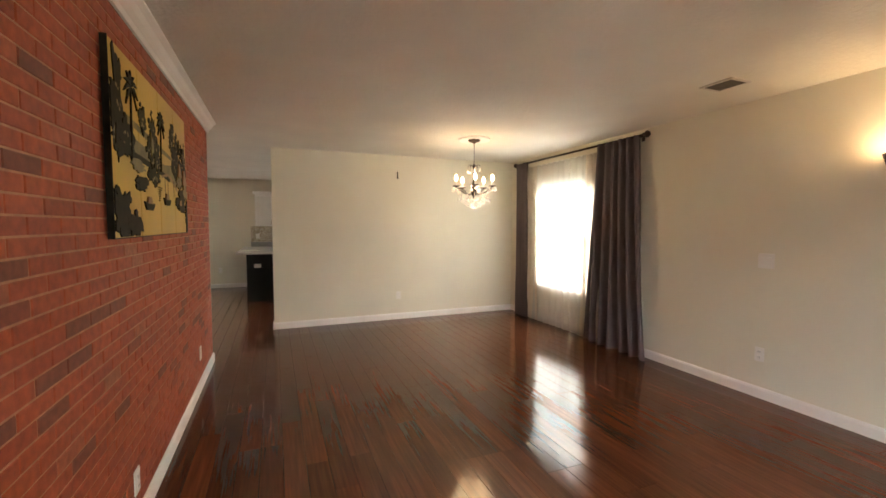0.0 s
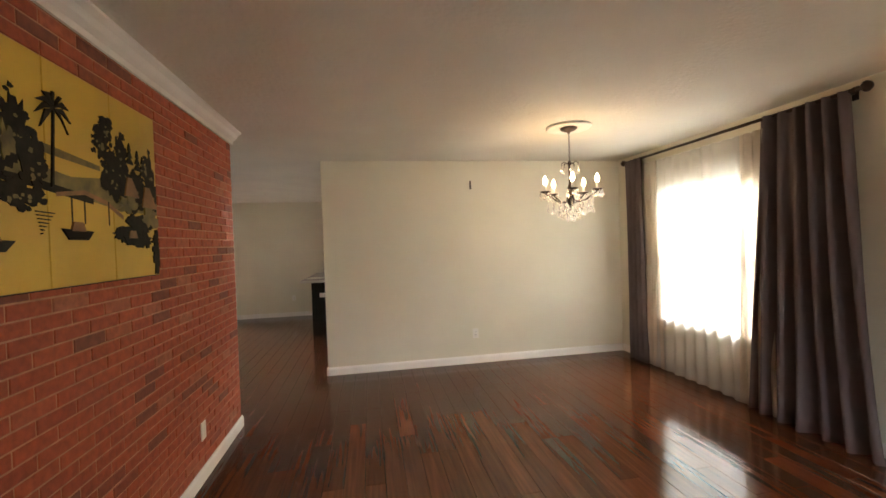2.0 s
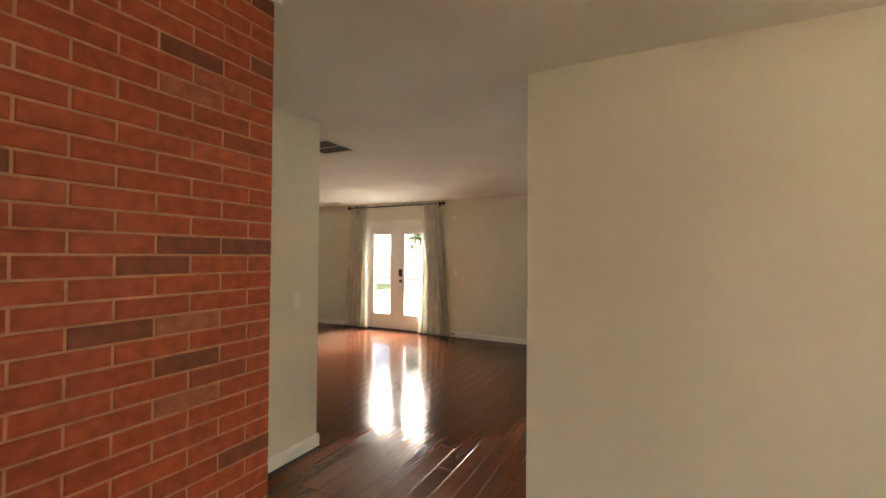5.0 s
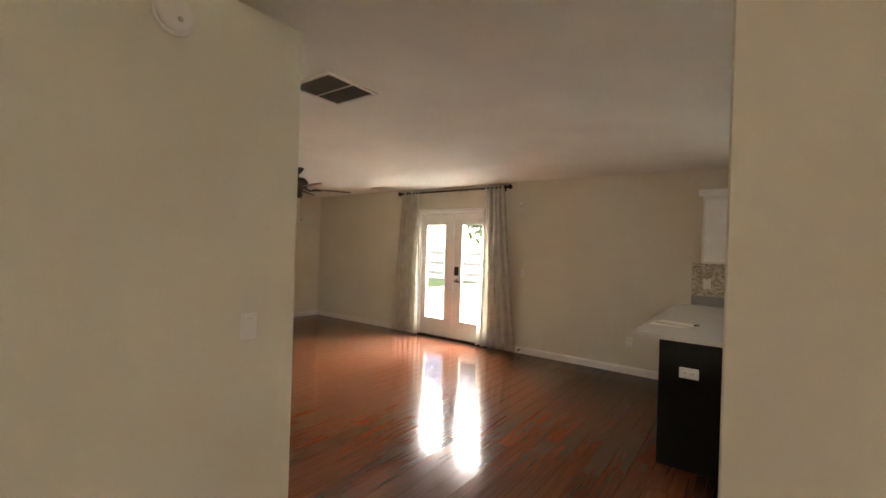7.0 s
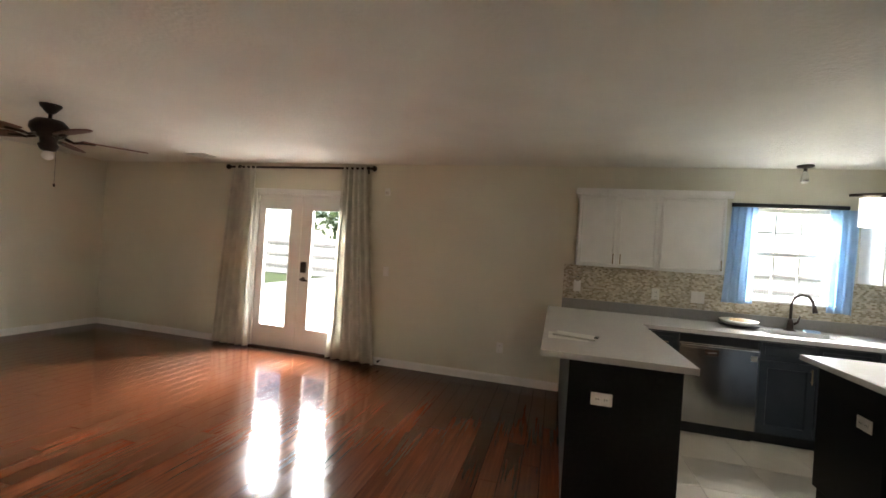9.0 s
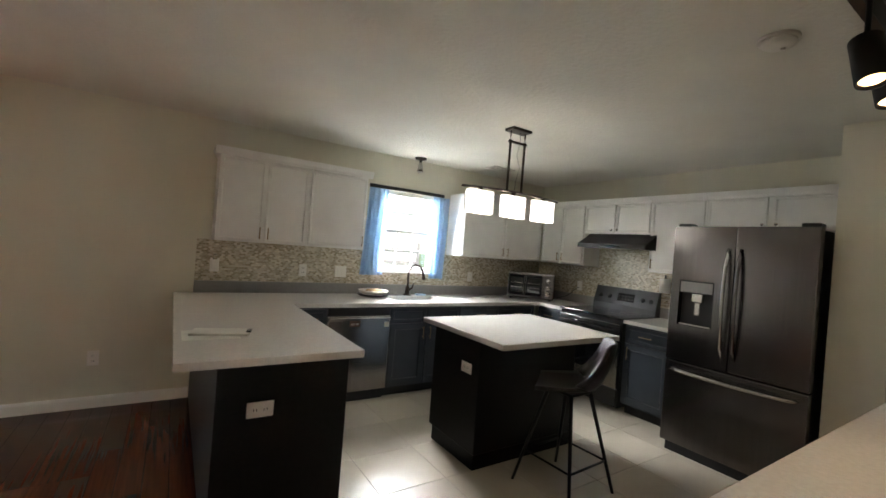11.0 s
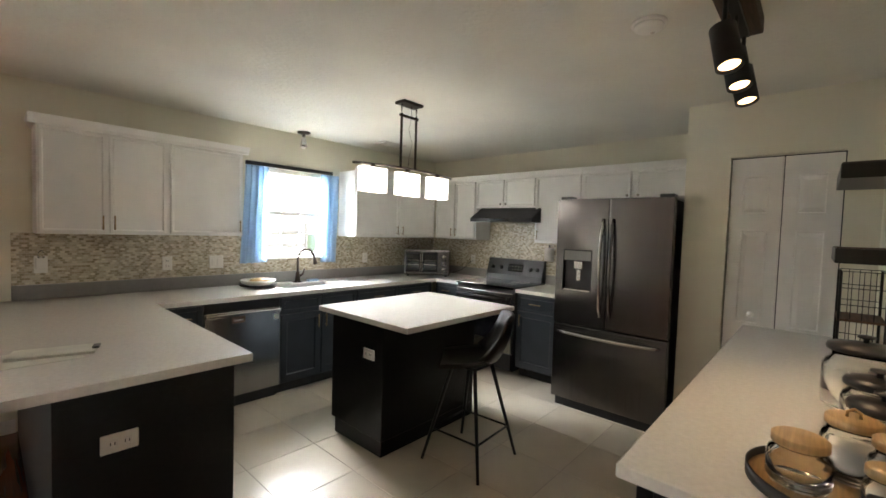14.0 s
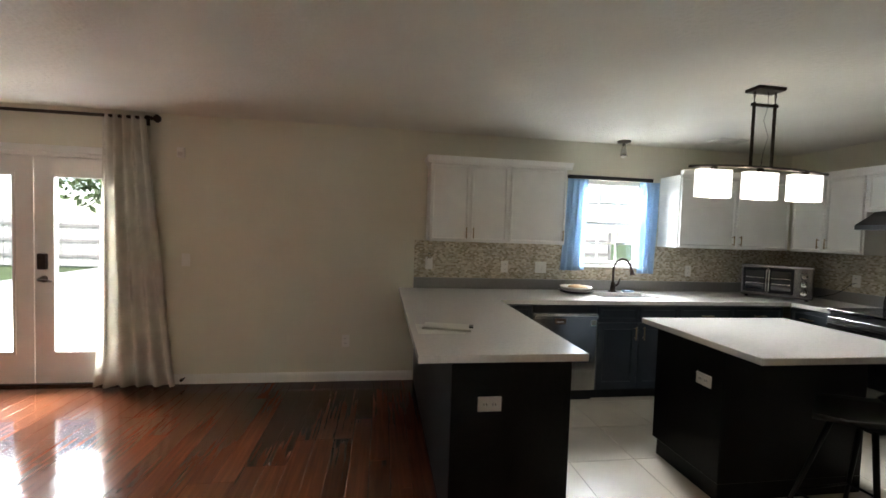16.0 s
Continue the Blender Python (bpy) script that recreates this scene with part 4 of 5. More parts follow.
def shaker(name, x0, x1, z0, z1, y, material, parent, rail=0.055):
    """A front with a raised border and recessed field, its back at y, facing local -y."""
    bm = bmesh.new()
    d = 0.022
    rings = []
    for inset, out in ((0.0, 0.0), (0.0, d - 0.002), (0.002, d), (rail, d), (rail + 0.007, d - 0.011)):
        rings.append([bm.verts.new((px, y - out, pz)) for px, pz in ((x0 + inset, z0 + inset), (x1 - inset, z0 + inset), (x1 - inset, z1 - inset), (x0 + inset, z1 - inset))])
    for p, q in zip(rings, rings[1:]):
        for k in range(4):
            bm.faces.new((p[k], p[(k + 1) % 4], q[(k + 1) % 4], q[k]))
    bm.faces.new(rings[-1])
    bm.faces.new(rings[0][::-1])
    return part(name, bm, material, parent)


def upper(name, place, rz, w, z0, z1, doors, depth=0.32, label="", crown_on=True, side_crown=(0.0, 0.0)):
    """Wall cabinet: local x along the front, doors (x0, x1, handle x or None, knob)."""
    t = thing(name, (*place, z0), label, "cabinet", rz, "white wall cabinets")
    h = z1 - z0
    part("body", B(0, -depth + 0.02, 0, w, 0, h, 0.002), M_WHITECAB, t)
    for a, b, hx, knob in doors:
        d = shaker("door", a + 0.011, b - 0.011, 0.014, h - 0.028, -depth + 0.02, M_WHITECAB, t, 0.016)
        if hx is not None:
            if knob:
                part("knob", L([(0.004, 0), (0.004, 0.01), (0.012, 0.016), (0.012, 0.022), (0.002, 0.026)], seg=12), M_CHROME, d).matrix_basis = pose(hx, -depth, 0.045, 90, 0, 0)
            else:
                pull(d, hx, -depth, 0.085, True, 0.10)
    if crown_on:
        y = -depth
        prof = [(y + 0.02, h - 0.02), (y - 0.004, h - 0.02), (y - 0.008, h + 0.0), (y - 0.03, h + 0.028), (y - 0.038, h + 0.04), (y + 0.02, h + 0.04)]
        part("crown", P(prof, 'x', -side_crown[0], w + side_crown[1]), M_WHITECAB, t)
        if side_crown[0]:
            part("crown_return", P([(0.0, h - 0.02), (-0.004, h - 0.02), (-0.03, h + 0.028), (-0.038, h + 0.04), (0.0, h + 0.04)], 'y', y + 0.02, 0), M_WHITECAB, t)
        if side_crown[1]:
            part("crown_return", P([(w, h - 0.02), (w + 0.004, h - 0.02), (w + 0.03, h + 0.028), (w + 0.038, h + 0.04), (w, h + 0.04)], 'y', y + 0.02, 0), M_WHITECAB, t)
    return t


upper("wall_cabinet", (0.215, W), 0, 1.30, 1.385, 2.115, [(0.0, 0.365, 0.335, 0), (0.365, 0.73, 0.40, 0), (0.74, 1.30, 1.265, 0)], label="white shaker wall cabinet with crown moulding over the peninsula", side_crown=(0.038, 0.038))
upper("wall_cabinet", (2.70, W), 0, 1.27, 1.39, 2.115, [(0.0, 0.64, 0.60, 0), (0.64, 1.26, 0.68, 0)], label="white shaker wall cabinet beside the kitchen window")
upper("wall_cabinet", (R, 4.13), -90, 0.66, 1.39, 2.115, [(0.0, 0.33, 0.295, 0), (0.33, 0.655, 0.365, 0)], label="white shaker wall cabinet in the kitchen corner")
upper("wall_cabinet", (R, 3.468), -90, 0.80, 1.77, 2.115, [(0.0, 0.40, 0.365, 1), (0.40, 0.80, 0.435, 1)], label="short white wall cabinet over the range hood")
upper("wall_cabinet", (R, 2.666), -90, 0.52, 1.39, 2.115, [(0.0, 0.515, 0.045, 0)], label="white single-door wall cabinet beside the hood")
upper("wall_cabinet", (R, 2.144), -90, 0.99, 1.82, 2.115, [(0.0, 0.47, 0.435, 1), (0.49, 0.985, 0.53, 1)], label="short white wall cabinet over the refrigerator")

CT0, CT1 = 0.877, 0.914
YF = 3.80


def base_cab(name, place, rz, w, depth, fronts, material, label):
    t = thing(name, (*place, 0), label, "cabinet", rz)
    part("body", B(0, -depth + 0.02, 0.10, w, 0, CT0, 0.002), material, t)
    part("toe_kick", B(0, -depth + 0.09, 0, w, -0.02, 0.10), M_BLACK, t)
    for kind, a, b, z0, z1, hx, hz in fronts:
        d = shaker(kind, a + 0.006, b - 0.006, z0, z1, -depth + 0.02, material, t, 0.03 if kind == "drawer" else 0.055)
        if hx is not None:
            pull(d, hx, -depth, hz, kind == "door", 0.12)
    return t


D = W - YF
base_cab("base_cabinet", (0.735, W), 0, 0.36, D, [("drawer", 0.07, 0.355, 0.70, 0.86, 0.21, 0.78), ("door", 0.07, 0.355, 0.12, 0.69, None, 0)], M_BLUECAB, "dark slate base cabinet in the peninsula corner")
base_cab("base_cabinet", (1.70, W), 0, 0.80, D, [("drawer", 0.0, 0.40, 0.72, 0.86, None, 0), ("drawer", 0.40, 0.80, 0.72, 0.86, None, 0), ("door", 0.0, 0.40, 0.12, 0.71, 0.36, 0.62), ("door", 0.40, 0.80, 0.12, 0.71, 0.44, 0.62)], M_BLUECAB, "dark slate sink base cabinet with false drawer fronts")
base_cab("base_cabinet", (2.502, W), 0, 1.10, D, [("drawer", 0.0, 0.55, 0.70, 0.86, 0.27, 0.78), ("drawer", 0.55, 1.09, 0.70, 0.86, 0.82, 0.78), ("door", 0.0, 0.55, 0.12, 0.69, 0.50, 0.6), ("door", 0.55, 1.09, 0.12, 0.69, 0.60, 0.6)], M_BLUECAB, "dark slate base cabinet with drawers under the counter")
base_cab("base_cabinet", (R, 3.80), -90, 0.365, R - 3.66, [("drawer", 0.0, 0.36, 0.70, 0.86, 0.18, 0.78), ("door", 0.0, 0.36, 0.12, 0.69, 0.05, 0.6)], M_BLUECAB, "dark slate base cabinet beside the range")
base_cab("base_cabinet", (R, 2.655), -90, 0.54, R - 3.66, [("drawer", 0.0, 0.45, 0.70, 0.86, 0.22, 0.78), ("door", 0.0, 0.45, 0.12, 0.69, 0.05, 0.6)], M_BLUECAB, "dark slate base cabinet between range and refrigerator")

pen = thing("peninsula_cabinet", (0.13, 2.28, 0), "black peninsula cabinet with plain end panel", "cabinet")
part("body", B(0.012, 0.016, 0.0, 0.58, W - 2.28, CT0), M_BLACKCAB, pen)
part("end_panel", B(0.0, 0.0, 0.0, 0.595, 0.0155, CT0, 0.002), M_BLACKCAB, pen)
part("side_panel", B(0.0, 0.017, 0.0, 0.0115, W - 2.282, CT0, 0.002), M_BLACKCAB, pen)
for k, (a, b) in enumerate(((0.03, 0.5), (0.5, 0.97), (0.97, 1.44))):
    f = part("drawer_front", B(0.5805, a + 0.005, 0.70, 0.60, b - 0.005, 0.86, 0.003), M_BLUECAB, pen)
    f2 = part("door", B(0.5805, a + 0.005, 0.10, 0.60, b - 0.005, 0.69, 0.003), M_BLUECAB, pen)
    part("handle", T([(0.625, (a + b) / 2 - 0.05, 0.78), (0.625, (a + b) / 2 + 0.05, 0.78)], 0.005, 8), M_CHROME, f)
    part("handle", T([(0.625, b - 0.05, 0.55), (0.625, b - 0.05, 0.66)], 0.005, 8), M_CHROME, f2)

# counters
SX0, SX1, SY0, SY1 = 1.83, 2.42, 3.93, 4.27
rows = [(-0.035, 2.235, 0.785, W), (0.785, YF - 0.035, SX0, W), (SX0, YF - 0.035, SX1, SY0), (SX0, SY1, SX1, W), (SX1, YF - 0.035, 3.625, W), (3.625, 3.43, R, W)]
ctop = thing("countertop", (-0.003, 2.24, 0), "white quartz countertop running round the kitchen", "countertop")
for x0, y0, x1, y1 in rows:
    part("slab", B(x0 + 0.003, y0 - 2.24, CT0 + 0.001, x1 + 0.003, y1 - 2.24, CT1), M_QUARTZ, ctop)
single("countertop", B(3.625, 2.205, CT0 + 0.001, R, 2.658, CT1, 0.003), M_QUARTZ, "short white quartz countertop beside the refrigerator", "countertop")
sp = boxes([(0.108, W - 0.02, CT1 + 0.001, R - 0.021, W - 0.001, 1.02), (R - 0.02, 2.2, CT1 + 0.001, R - 0.001, W - 0.001, 1.02)], 0.002)
structure("splash_band", sp, M_GRAYBAND, "low grey stone upstand along the counter", "trim")
splash = tagged(new("splashback"), "beige glass and stone mosaic splashback", "wall tiles", kind="structure")
for r in [(0.108, W - 0.008, 1.02, KW0 - 0.001, W - 0.0005, 1.384), (KW0 - 0.001, W - 0.008, 1.02, KW1 + 0.001, W - 0.0005, KZ0 - 0.024), (KW1 + 0.001, W - 0.008, 1.02, R - 0.009, W - 0.0005, 1.389), (R - 0.008, 3.47, 1.02, R - 0.0005, W - 0.009, 1.389), (R - 0.008, 2.66, 1.02, R - 0.0005, 3.47, 1.769), (R - 0.008, 2.14, 1.02, R - 0.0005, 2.66, 1.389)]:
    part("mosaic_sheet", B(*r), M_MOSAIC, splash)

sink = thing("kitchen_sink", ((SX0 + SX1) / 2, (SY0 + SY1) / 2, 0.70), "stainless undermount kitchen sink", "sink")
w2, d2 = (SX1 - SX0) / 2, (SY1 - SY0) / 2
part("basin", boxes([(-w2, -d2, 0, w2, d2, 0.004), (-w2, -d2, 0.004, -w2 + 0.004, d2, 0.178), (w2 - 0.004, -d2, 0.004, w2, d2, 0.178), (-w2 + 0.004, -d2, 0.004, w2 - 0.004, -d2 + 0.004, 0.178), (-w2 + 0.004, d2 - 0.004, 0.004, w2 - 0.004, d2, 0.178)]), M_STEEL, sink)
part("drain", L([(0.045, 0.0045), (0.045, 0.007), (0.03, 0.006), (0.002, 0.006)], seg=20), M_CHROME, sink)
fau = thing("faucet", (2.15, 4.34, CT1), "dark bronze gooseneck kitchen faucet with side lever", "faucet")
part("base", L([(0.05, 0), (0.048, 0.006), (0.028, 0.012), (0.024, 0.05), (0.02, 0.09), (0.014, 0.11)], seg=20), M_BRONZE, fau)
part("spout", T([(0, 0, 0.10), (0, 0, 0.24), (0.012, -0.02, 0.31), (0.045, -0.06, 0.345), (0.08, -0.10, 0.335), (0.10, -0.13, 0.29), (0.105, -0.14, 0.24)], 0.012, 12), M_BRONZE, fau)
part("spray_head", T([(0.105, -0.14, 0.255), (0.112, -0.152, 0.19)], [0.015, 0.021], 14), M_BRONZE, fau)
part("lever", T([(0.02, 0.0, 0.06), (0.05, -0.01, 0.08), (0.07, -0.01, 0.14)], [0.014, 0.010, 0.006], 10), M_BRONZE, fau)
spg = single("sponge", B(2.26, 4.30, CT1, 2.37, 4.36, CT1 + 0.02, 0.006, 2), M_BLUECURT, "blue sponge lying behind the sink", "sponge")
bowl = thing("bowl", (1.69, 4.22, CT1), "woven bread basket in a dark bowl on the counter", "bowl")
part("dish", L([(0.10, 0), (0.15, 0.012), (0.17, 0.03), (0.165, 0.032), (0.14, 0.016), (0.002, 0.01)], seg=32), M_BLACK, bowl)
part("basket", L([(0.09, 0.018), (0.14, 0.04), (0.155, 0.066), (0.148, 0.068), (0.12, 0.05), (0.002, 0.045)], seg=32), M_PLASTIC, bowl)
part("bread", L([(0.10, 0.05), (0.09, 0.07), (0.05, 0.08), (0.002, 0.083)], (0.02, 0, 0), 20), M_BAMBOO, bowl)

# dishwasher
dw = thing("dishwasher", (1.098, W, 0), "stainless steel dishwasher with bar handle and stickers", "dishwasher")
part("body", B(0, -D + 0.03, 0.10, 0.598, -0.01, CT0 - 0.002), M_BLACK, dw)
part("control_strip", B(0.002, -D + 0.002, 0.80, 0.596, -D + 0.0295, 0.87, 0.004), M_BLACK, dw)
part("door_panel", B(0.002, -D - 0.008, 0.11, 0.596, -D + 0.0295, 0.795, 0.006, 2), M_STEEL, dw, "brushed stainless door")
part("handle", B(0.004, -D - 0.035, 0.755, 0.594, -D - 0.0085, 0.785, 0.008, 2), M_STEEL, dw, "stainless bar handle")
part("toe_kick", B(0.0, -D + 0.06, 0, 0.598, -D + 0.09, 0.10), M_BLACK, dw)
st = part("sticker", B(0.20, -D - 0.0092, 0.70, 0.30, -D - 0.008, 0.75), M_RUSTIC, dw, "brown clean sign sticker")
part("sticker", B(0.54, -D - 0.0092, 0.69, 0.585, -D - 0.008, 0.735), M_GREY, dw)


def letters(text, size, material, parent, m, name="lettering"):
    cu = bpy.data.curves.new(name, 'FONT')
    cu.body, cu.size, cu.extrude, cu.align_x = text, size, 0.0004, 'CENTER'
    cu.materials.append(material)
    o = new(name, cu)
    o.parent = parent
    o.matrix_basis = m
    return o


letters("CLEAN", 0.022, M_CHALKW, dw, pose(0.25, -D - 0.0096, 0.715, 90, 0, 0))

# range and hood
rg = thing("range", (R, 3.425, 0), "black and stainless electric range with glass cooktop", "range", -90)
RD = R - 3.60
part("body", B(0, -RD + 0.035, 0.05, 0.762, -0.02, 0.905), M_BLACK, rg)
part("cooktop", B(0, -RD - 0.005, 0.9055, 0.762, -0.02, 0.928, 0.006, 2), M_BGLASS, rg, "black ceramic glass cooktop")
for bx, by, br in ((0.2, -0.5, 0.1), (0.56, -0.5, 0.08), (0.2, -0.22, 0.08), (0.56, -0.22, 0.1)):
    part("burner_ring", L([(br, 0.928), (br, 0.9286), (br - 0.005, 0.9286), (br - 0.005, 0.928)], (bx, by, 0), 32), M_VENT, rg)
dr = part("oven_door", B(0.006, -RD, 0.24, 0.756, -RD + 0.0345, 0.86, 0.006, 2), M_STEEL, rg, "stainless oven door")
part("oven_window", B(0.16, -RD - 0.002, 0.36, 0.60, -RD + 0.001, 0.66, 0.003), M_BGLASS, dr)
bm = bmesh.new()
tube(bm, [(0.05, -RD - 0.045, 0.80), (0.712, -RD - 0.045, 0.80)], 0.012, 12)
for x in (0.08, 0.682):
    tube(bm, [(x, -RD, 0.80), (x, -RD - 0.045, 0.80)], 0.009, 8)
part("handle", bm, M_BLACK, dr)
part("storage_drawer", B(0.006, -RD, 0.06, 0.756, -RD + 0.0345, 0.23, 0.006, 2), M_BLACK, rg)
cp = part("control_panel", P([(-0.11, 0.928), (-0.02, 0.928), (-0.02, 1.175), (-0.05, 1.175), (-0.11, 0.99)], 'x', 0.0, 0.762), M_BLACK, rg)
for x in (0.08, 0.20, 0.60, 0.69):
    k = part("knob", L([(0.024, 0), (0.022, 0.02), (0.016, 0.024), (0.002, 0.025)], seg=16), M_BLACKM, cp)
    k.matrix_basis = pose(x, -0.083, 1.07, 72, 0, 0)
dsp = part("display", B(-0.1, -0.003, -0.045, 0.1, 0.002, 0.045, 0.002), M_BGLASS, cp)
dsp.matrix_basis = pose(0.40, -0.083, 1.075, -18, 0, 0)
for q in range(10):
    o = part("display_mark", B(-0.006, -0.0045, -0.004, 0.006, -0.003, 0.004), M_CHALKW, cp)
    o.matrix_basis = pose(0.40, -0.083, 1.075, -18, 0, 0) @ pose(-0.08 + 0.04 * (q % 5), 0, -0.02 + 0.035 * (q // 5))
hd = thing("range_hood", (R, 3.425, 1.606), "black under-cabinet range hood", "range hood", -90)
part("canopy", P([(0, 0), (-0.50, 0), (-0.50, 0.04), (-0.36, 0.12), (-0.30, 0.163), (0, 0.163)], 'x', 0.02, 0.83), M_BLACKM, hd)
part("grease_filter", boxes([(0.06, -0.46, -0.004, 0.42, -0.04, -0.0005), (0.43, -0.46, -0.004, 0.79, -0.04, -0.0005)]), M_CHROME, hd)
part("switch_panel", B(0.3, -0.502, 0.012, 0.55, -0.4995, 0.03), M_BGLASS, hd)

# refrigerator
fr = thing("refrigerator", (4.22, 2.06, 0), "black stainless french-door refrigerator with bottom freezer", "refrigerator", -90)
FDp = 4.22 - 3.31
part("body", B(0.004, -FDp + 0.075, 0.03, 0.896, 0, 1.77, 0.006), M_BLACK, fr)
dl = part("door_left", boxes([(0.0, -FDp, 0.735, 0.432, -FDp + 0.07, 1.015), (0.0, -FDp, 1.365, 0.432, -FDp + 0.07, 1.785), (0.0, -FDp, 1.0151, 0.065, -FDp + 0.07, 1.3649), (0.315, -FDp, 1.0151, 0.432, -FDp + 0.07, 1.3649)]), M_DSTEEL, fr)
dl.name = "fridge_door"
dr2 = part("fridge_door", B(0.437, -FDp, 0.735, 0.90, -FDp + 0.07, 1.785, 0.008, 2), M_DSTEEL, fr)
fz = part("freezer_drawer", B(0.0, -FDp, 0.085, 0.90, -FDp + 0.07, 0.725, 0.008, 2), M_DSTEEL, fr)
dp = part("dispenser", boxes([(0.065, -FDp + 0.055, 1.0152, 0.315, -FDp + 0.07, 1.3648), (0.065, -FDp + 0.001, 1.27, 0.315, -FDp + 0.055, 1.3648)], 0.002), M_BLACK, fr)
part("dispenser_panel", B(0.075, -FDp - 0.001, 1.275, 0.305, -FDp + 0.001, 1.355), M_GRAYBAND, dp)
part("nozzle", boxes([(0.15, -FDp + 0.015, 1.20, 0.23, -FDp + 0.054, 1.27), (0.17, -FDp + 0.03, 1.10, 0.21, -FDp + 0.04, 1.20)], 0.006), M_CHROME, dp)
part("drip_tray", B(0.075, -FDp + 0.004, 1.0153, 0.305, -FDp + 0.055, 1.03, 0.003), M_CHROME, dp)


def bow(x0, z0, x1, z1, out):
    pts = []
    for i in range(13):
        u = i / 12
        pts.append((x0 + (x1 - x0) * u, -FDp - out * math.sin(math.pi * u) ** 0.6, z0 + (z1 - z0) * u))
    return T(pts, 0.013, 12)


part("handle", bow(0.395, 0.83, 0.395, 1.62, 0.06), M_CHROME, dl, "curved bright metal handle")
part("handle", bow(0.475, 0.83, 0.475, 1.62, 0.06), M_DSTEEL, dr2, "curved dark metal handle")
part("handle", bow(0.05, 0.66, 0.85, 0.66, 0.06), M_CHROME, fz, "curved bright metal handle")
for x in (0.05, 0.83):
    part("hinge_cover", B(x - 0.04, -FDp + 0.02, 1.7855, x + 0.06, -FDp + 0.12, 1.81, 0.006), M_BLACK, fr)
part("foot_grille", B(0.02, -FDp + 0.05, 0.0, 0.88, -FDp + 0.08, 0.08), M_BLACK, fr)

# toaster oven
to = thing("toaster_oven", (3.80, 4.08, CT1), "dark toaster oven with twin glass doors and dials", "toaster oven", -50)
to.scale = (1.18, 1.18, 1.22)
part("body", B(-0.24, -0.15, 0.015, 0.24, 0.15, 0.27, 0.012, 2), M_DSTEEL, to)
for s in (-1, 1):
    x0, x1 = (-0.225, -0.06) if s < 0 else (-0.05, 0.115)
    d = part("door", B(x0, -0.162, 0.045, x1, -0.1505, 0.25, 0.004), M_BLACKM, to)
    part("door_glass", B(x0 + 0.018, -0.1645, 0.07, x1 - 0.018, -0.1622, 0.225), M_BGLASS, d)
    hx = x1 - 0.004 if s < 0 else x0 + 0.004
    part("handle", T([(hx, -0.185, 0.06), (hx, -0.185, 0.235)], 0.006, 8), M_CHROME, d)
    part("rack_bar", boxes([(x0 + 0.02, -0.1655, 0.12, x1 - 0.02, -0.1647, 0.124), (x0 + 0.02, -0.1655, 0.165, x1 - 0.02, -0.1647, 0.168)]), M_CHROME, d)
for z in (0.07, 0.135, 0.20):
    k = part("dial", L([(0.024, 0), (0.022, 0.018), (0.002, 0.02)], seg=18), M_CHROME, to)
    k.matrix_basis = pose(0.178, -0.15, z, 90, 0, 0)
for x in (-0.2, 0.2):
    for y in (-0.11, 0.11):
        part("foot", L([(0.015, 0), (0.013, 0.016)], (x, y, 0), 10), M_BLACK, to)
single("power_cord", T([(R - 0.018, 3.72, 1.11), (R - 0.05, 3.73, 1.10), (R - 0.09, 3.78, 1.03), (R - 0.12, 3.83, 0.985), (4.08, 3.90, 0.95)], 0.0035, 6), M_BLACK, "black power cord of the toaster oven", "cable")
pt = thing("paper_towel_holder", (R - 0.12, 2.58, 1.30), "white paper roll under the wall cabinet", "paper roll")
part("roll", L([(0.05, -0.11), (0.05, 0.03), (0.018, 0.03)], seg=20), M_PLASTIC, pt)
part("mount", L([(0.008, 0.03), (0.008, 0.07)], seg=8), M_BLACK, pt)

# island
isl = thing("kitchen_island", (1.695, 2.42, 0), "black kitchen island cabinet with toe kick", "island")
part("body", B(0, 0, 0.10, 0.96, 0.57, CT0 - 0.001, 0.003), M_BLACKCAB, isl)
part("toe_kick", B(0.0, 0.0, 0, 0.96, 0.52, 0.10), M_BLACKCAB, isl)
for a, b in ((0.01, 0.48), (0.48, 0.95)):
    d = part("door", B(a + 0.004, 0.5705, 0.11, b - 0.004, 0.59, 0.86, 0.003), M_BLUECAB, isl)
    part("handle", T([((a + b) / 2 - 0.05, 0.615, 0.78), ((a + b) / 2 + 0.05, 0.615, 0.78)], 0.005, 8), M_CHROME, d)
single("island_top", B(1.622, 2.125, CT0, 2.772, 3.07, CT1, 0.004), M_QUARTZ, "white quartz top with overhang on the island", "countertop")

# bar stool
stool = thing("bar_stool", (2.13, 2.03, 0), "black bucket-seat bar stool with slim metal legs", "stool", 0)
bm = bmesh.new()
grid = []
for j in range(15):
    v = j / 14
    row = []
    for i in range(11):
        u = (i / 10 - 0.5) * 2
        if v < 0.5:
            q = v / 0.5
            y = 0.20 - 0.36 * q
            z = 0.655 - 0.02 * math.sin(math.pi * q) + 0.05 * u * u * (0.3 + 0.7 * q) - 0.03 * (1 - q) ** 3
            x = u * (0.20 + 0.02 * math.sin(math.pi * q))
        else:
            q = (v - 0.5) / 0.5
            y = -0.16 - 0.075 * math.sin(q * math.pi / 2) - 0.03 * q + 0.11 * u * u * (1 - 0.45 * q)
            z = 0.655 + 0.05 * u * u + 0.30 * q ** 1.2 - 0.06 * abs(u) ** 4 * q
            x = u * (0.215 - 0.035 * q * q)
        row.append(bm.verts.new((x, y, z)))
    grid.append(row)
for a, b in zip(grid, grid[1:]):
    for i in range(10):
        bm.faces.new((a[i], a[i + 1], b[i + 1], b[i])).smooth = True
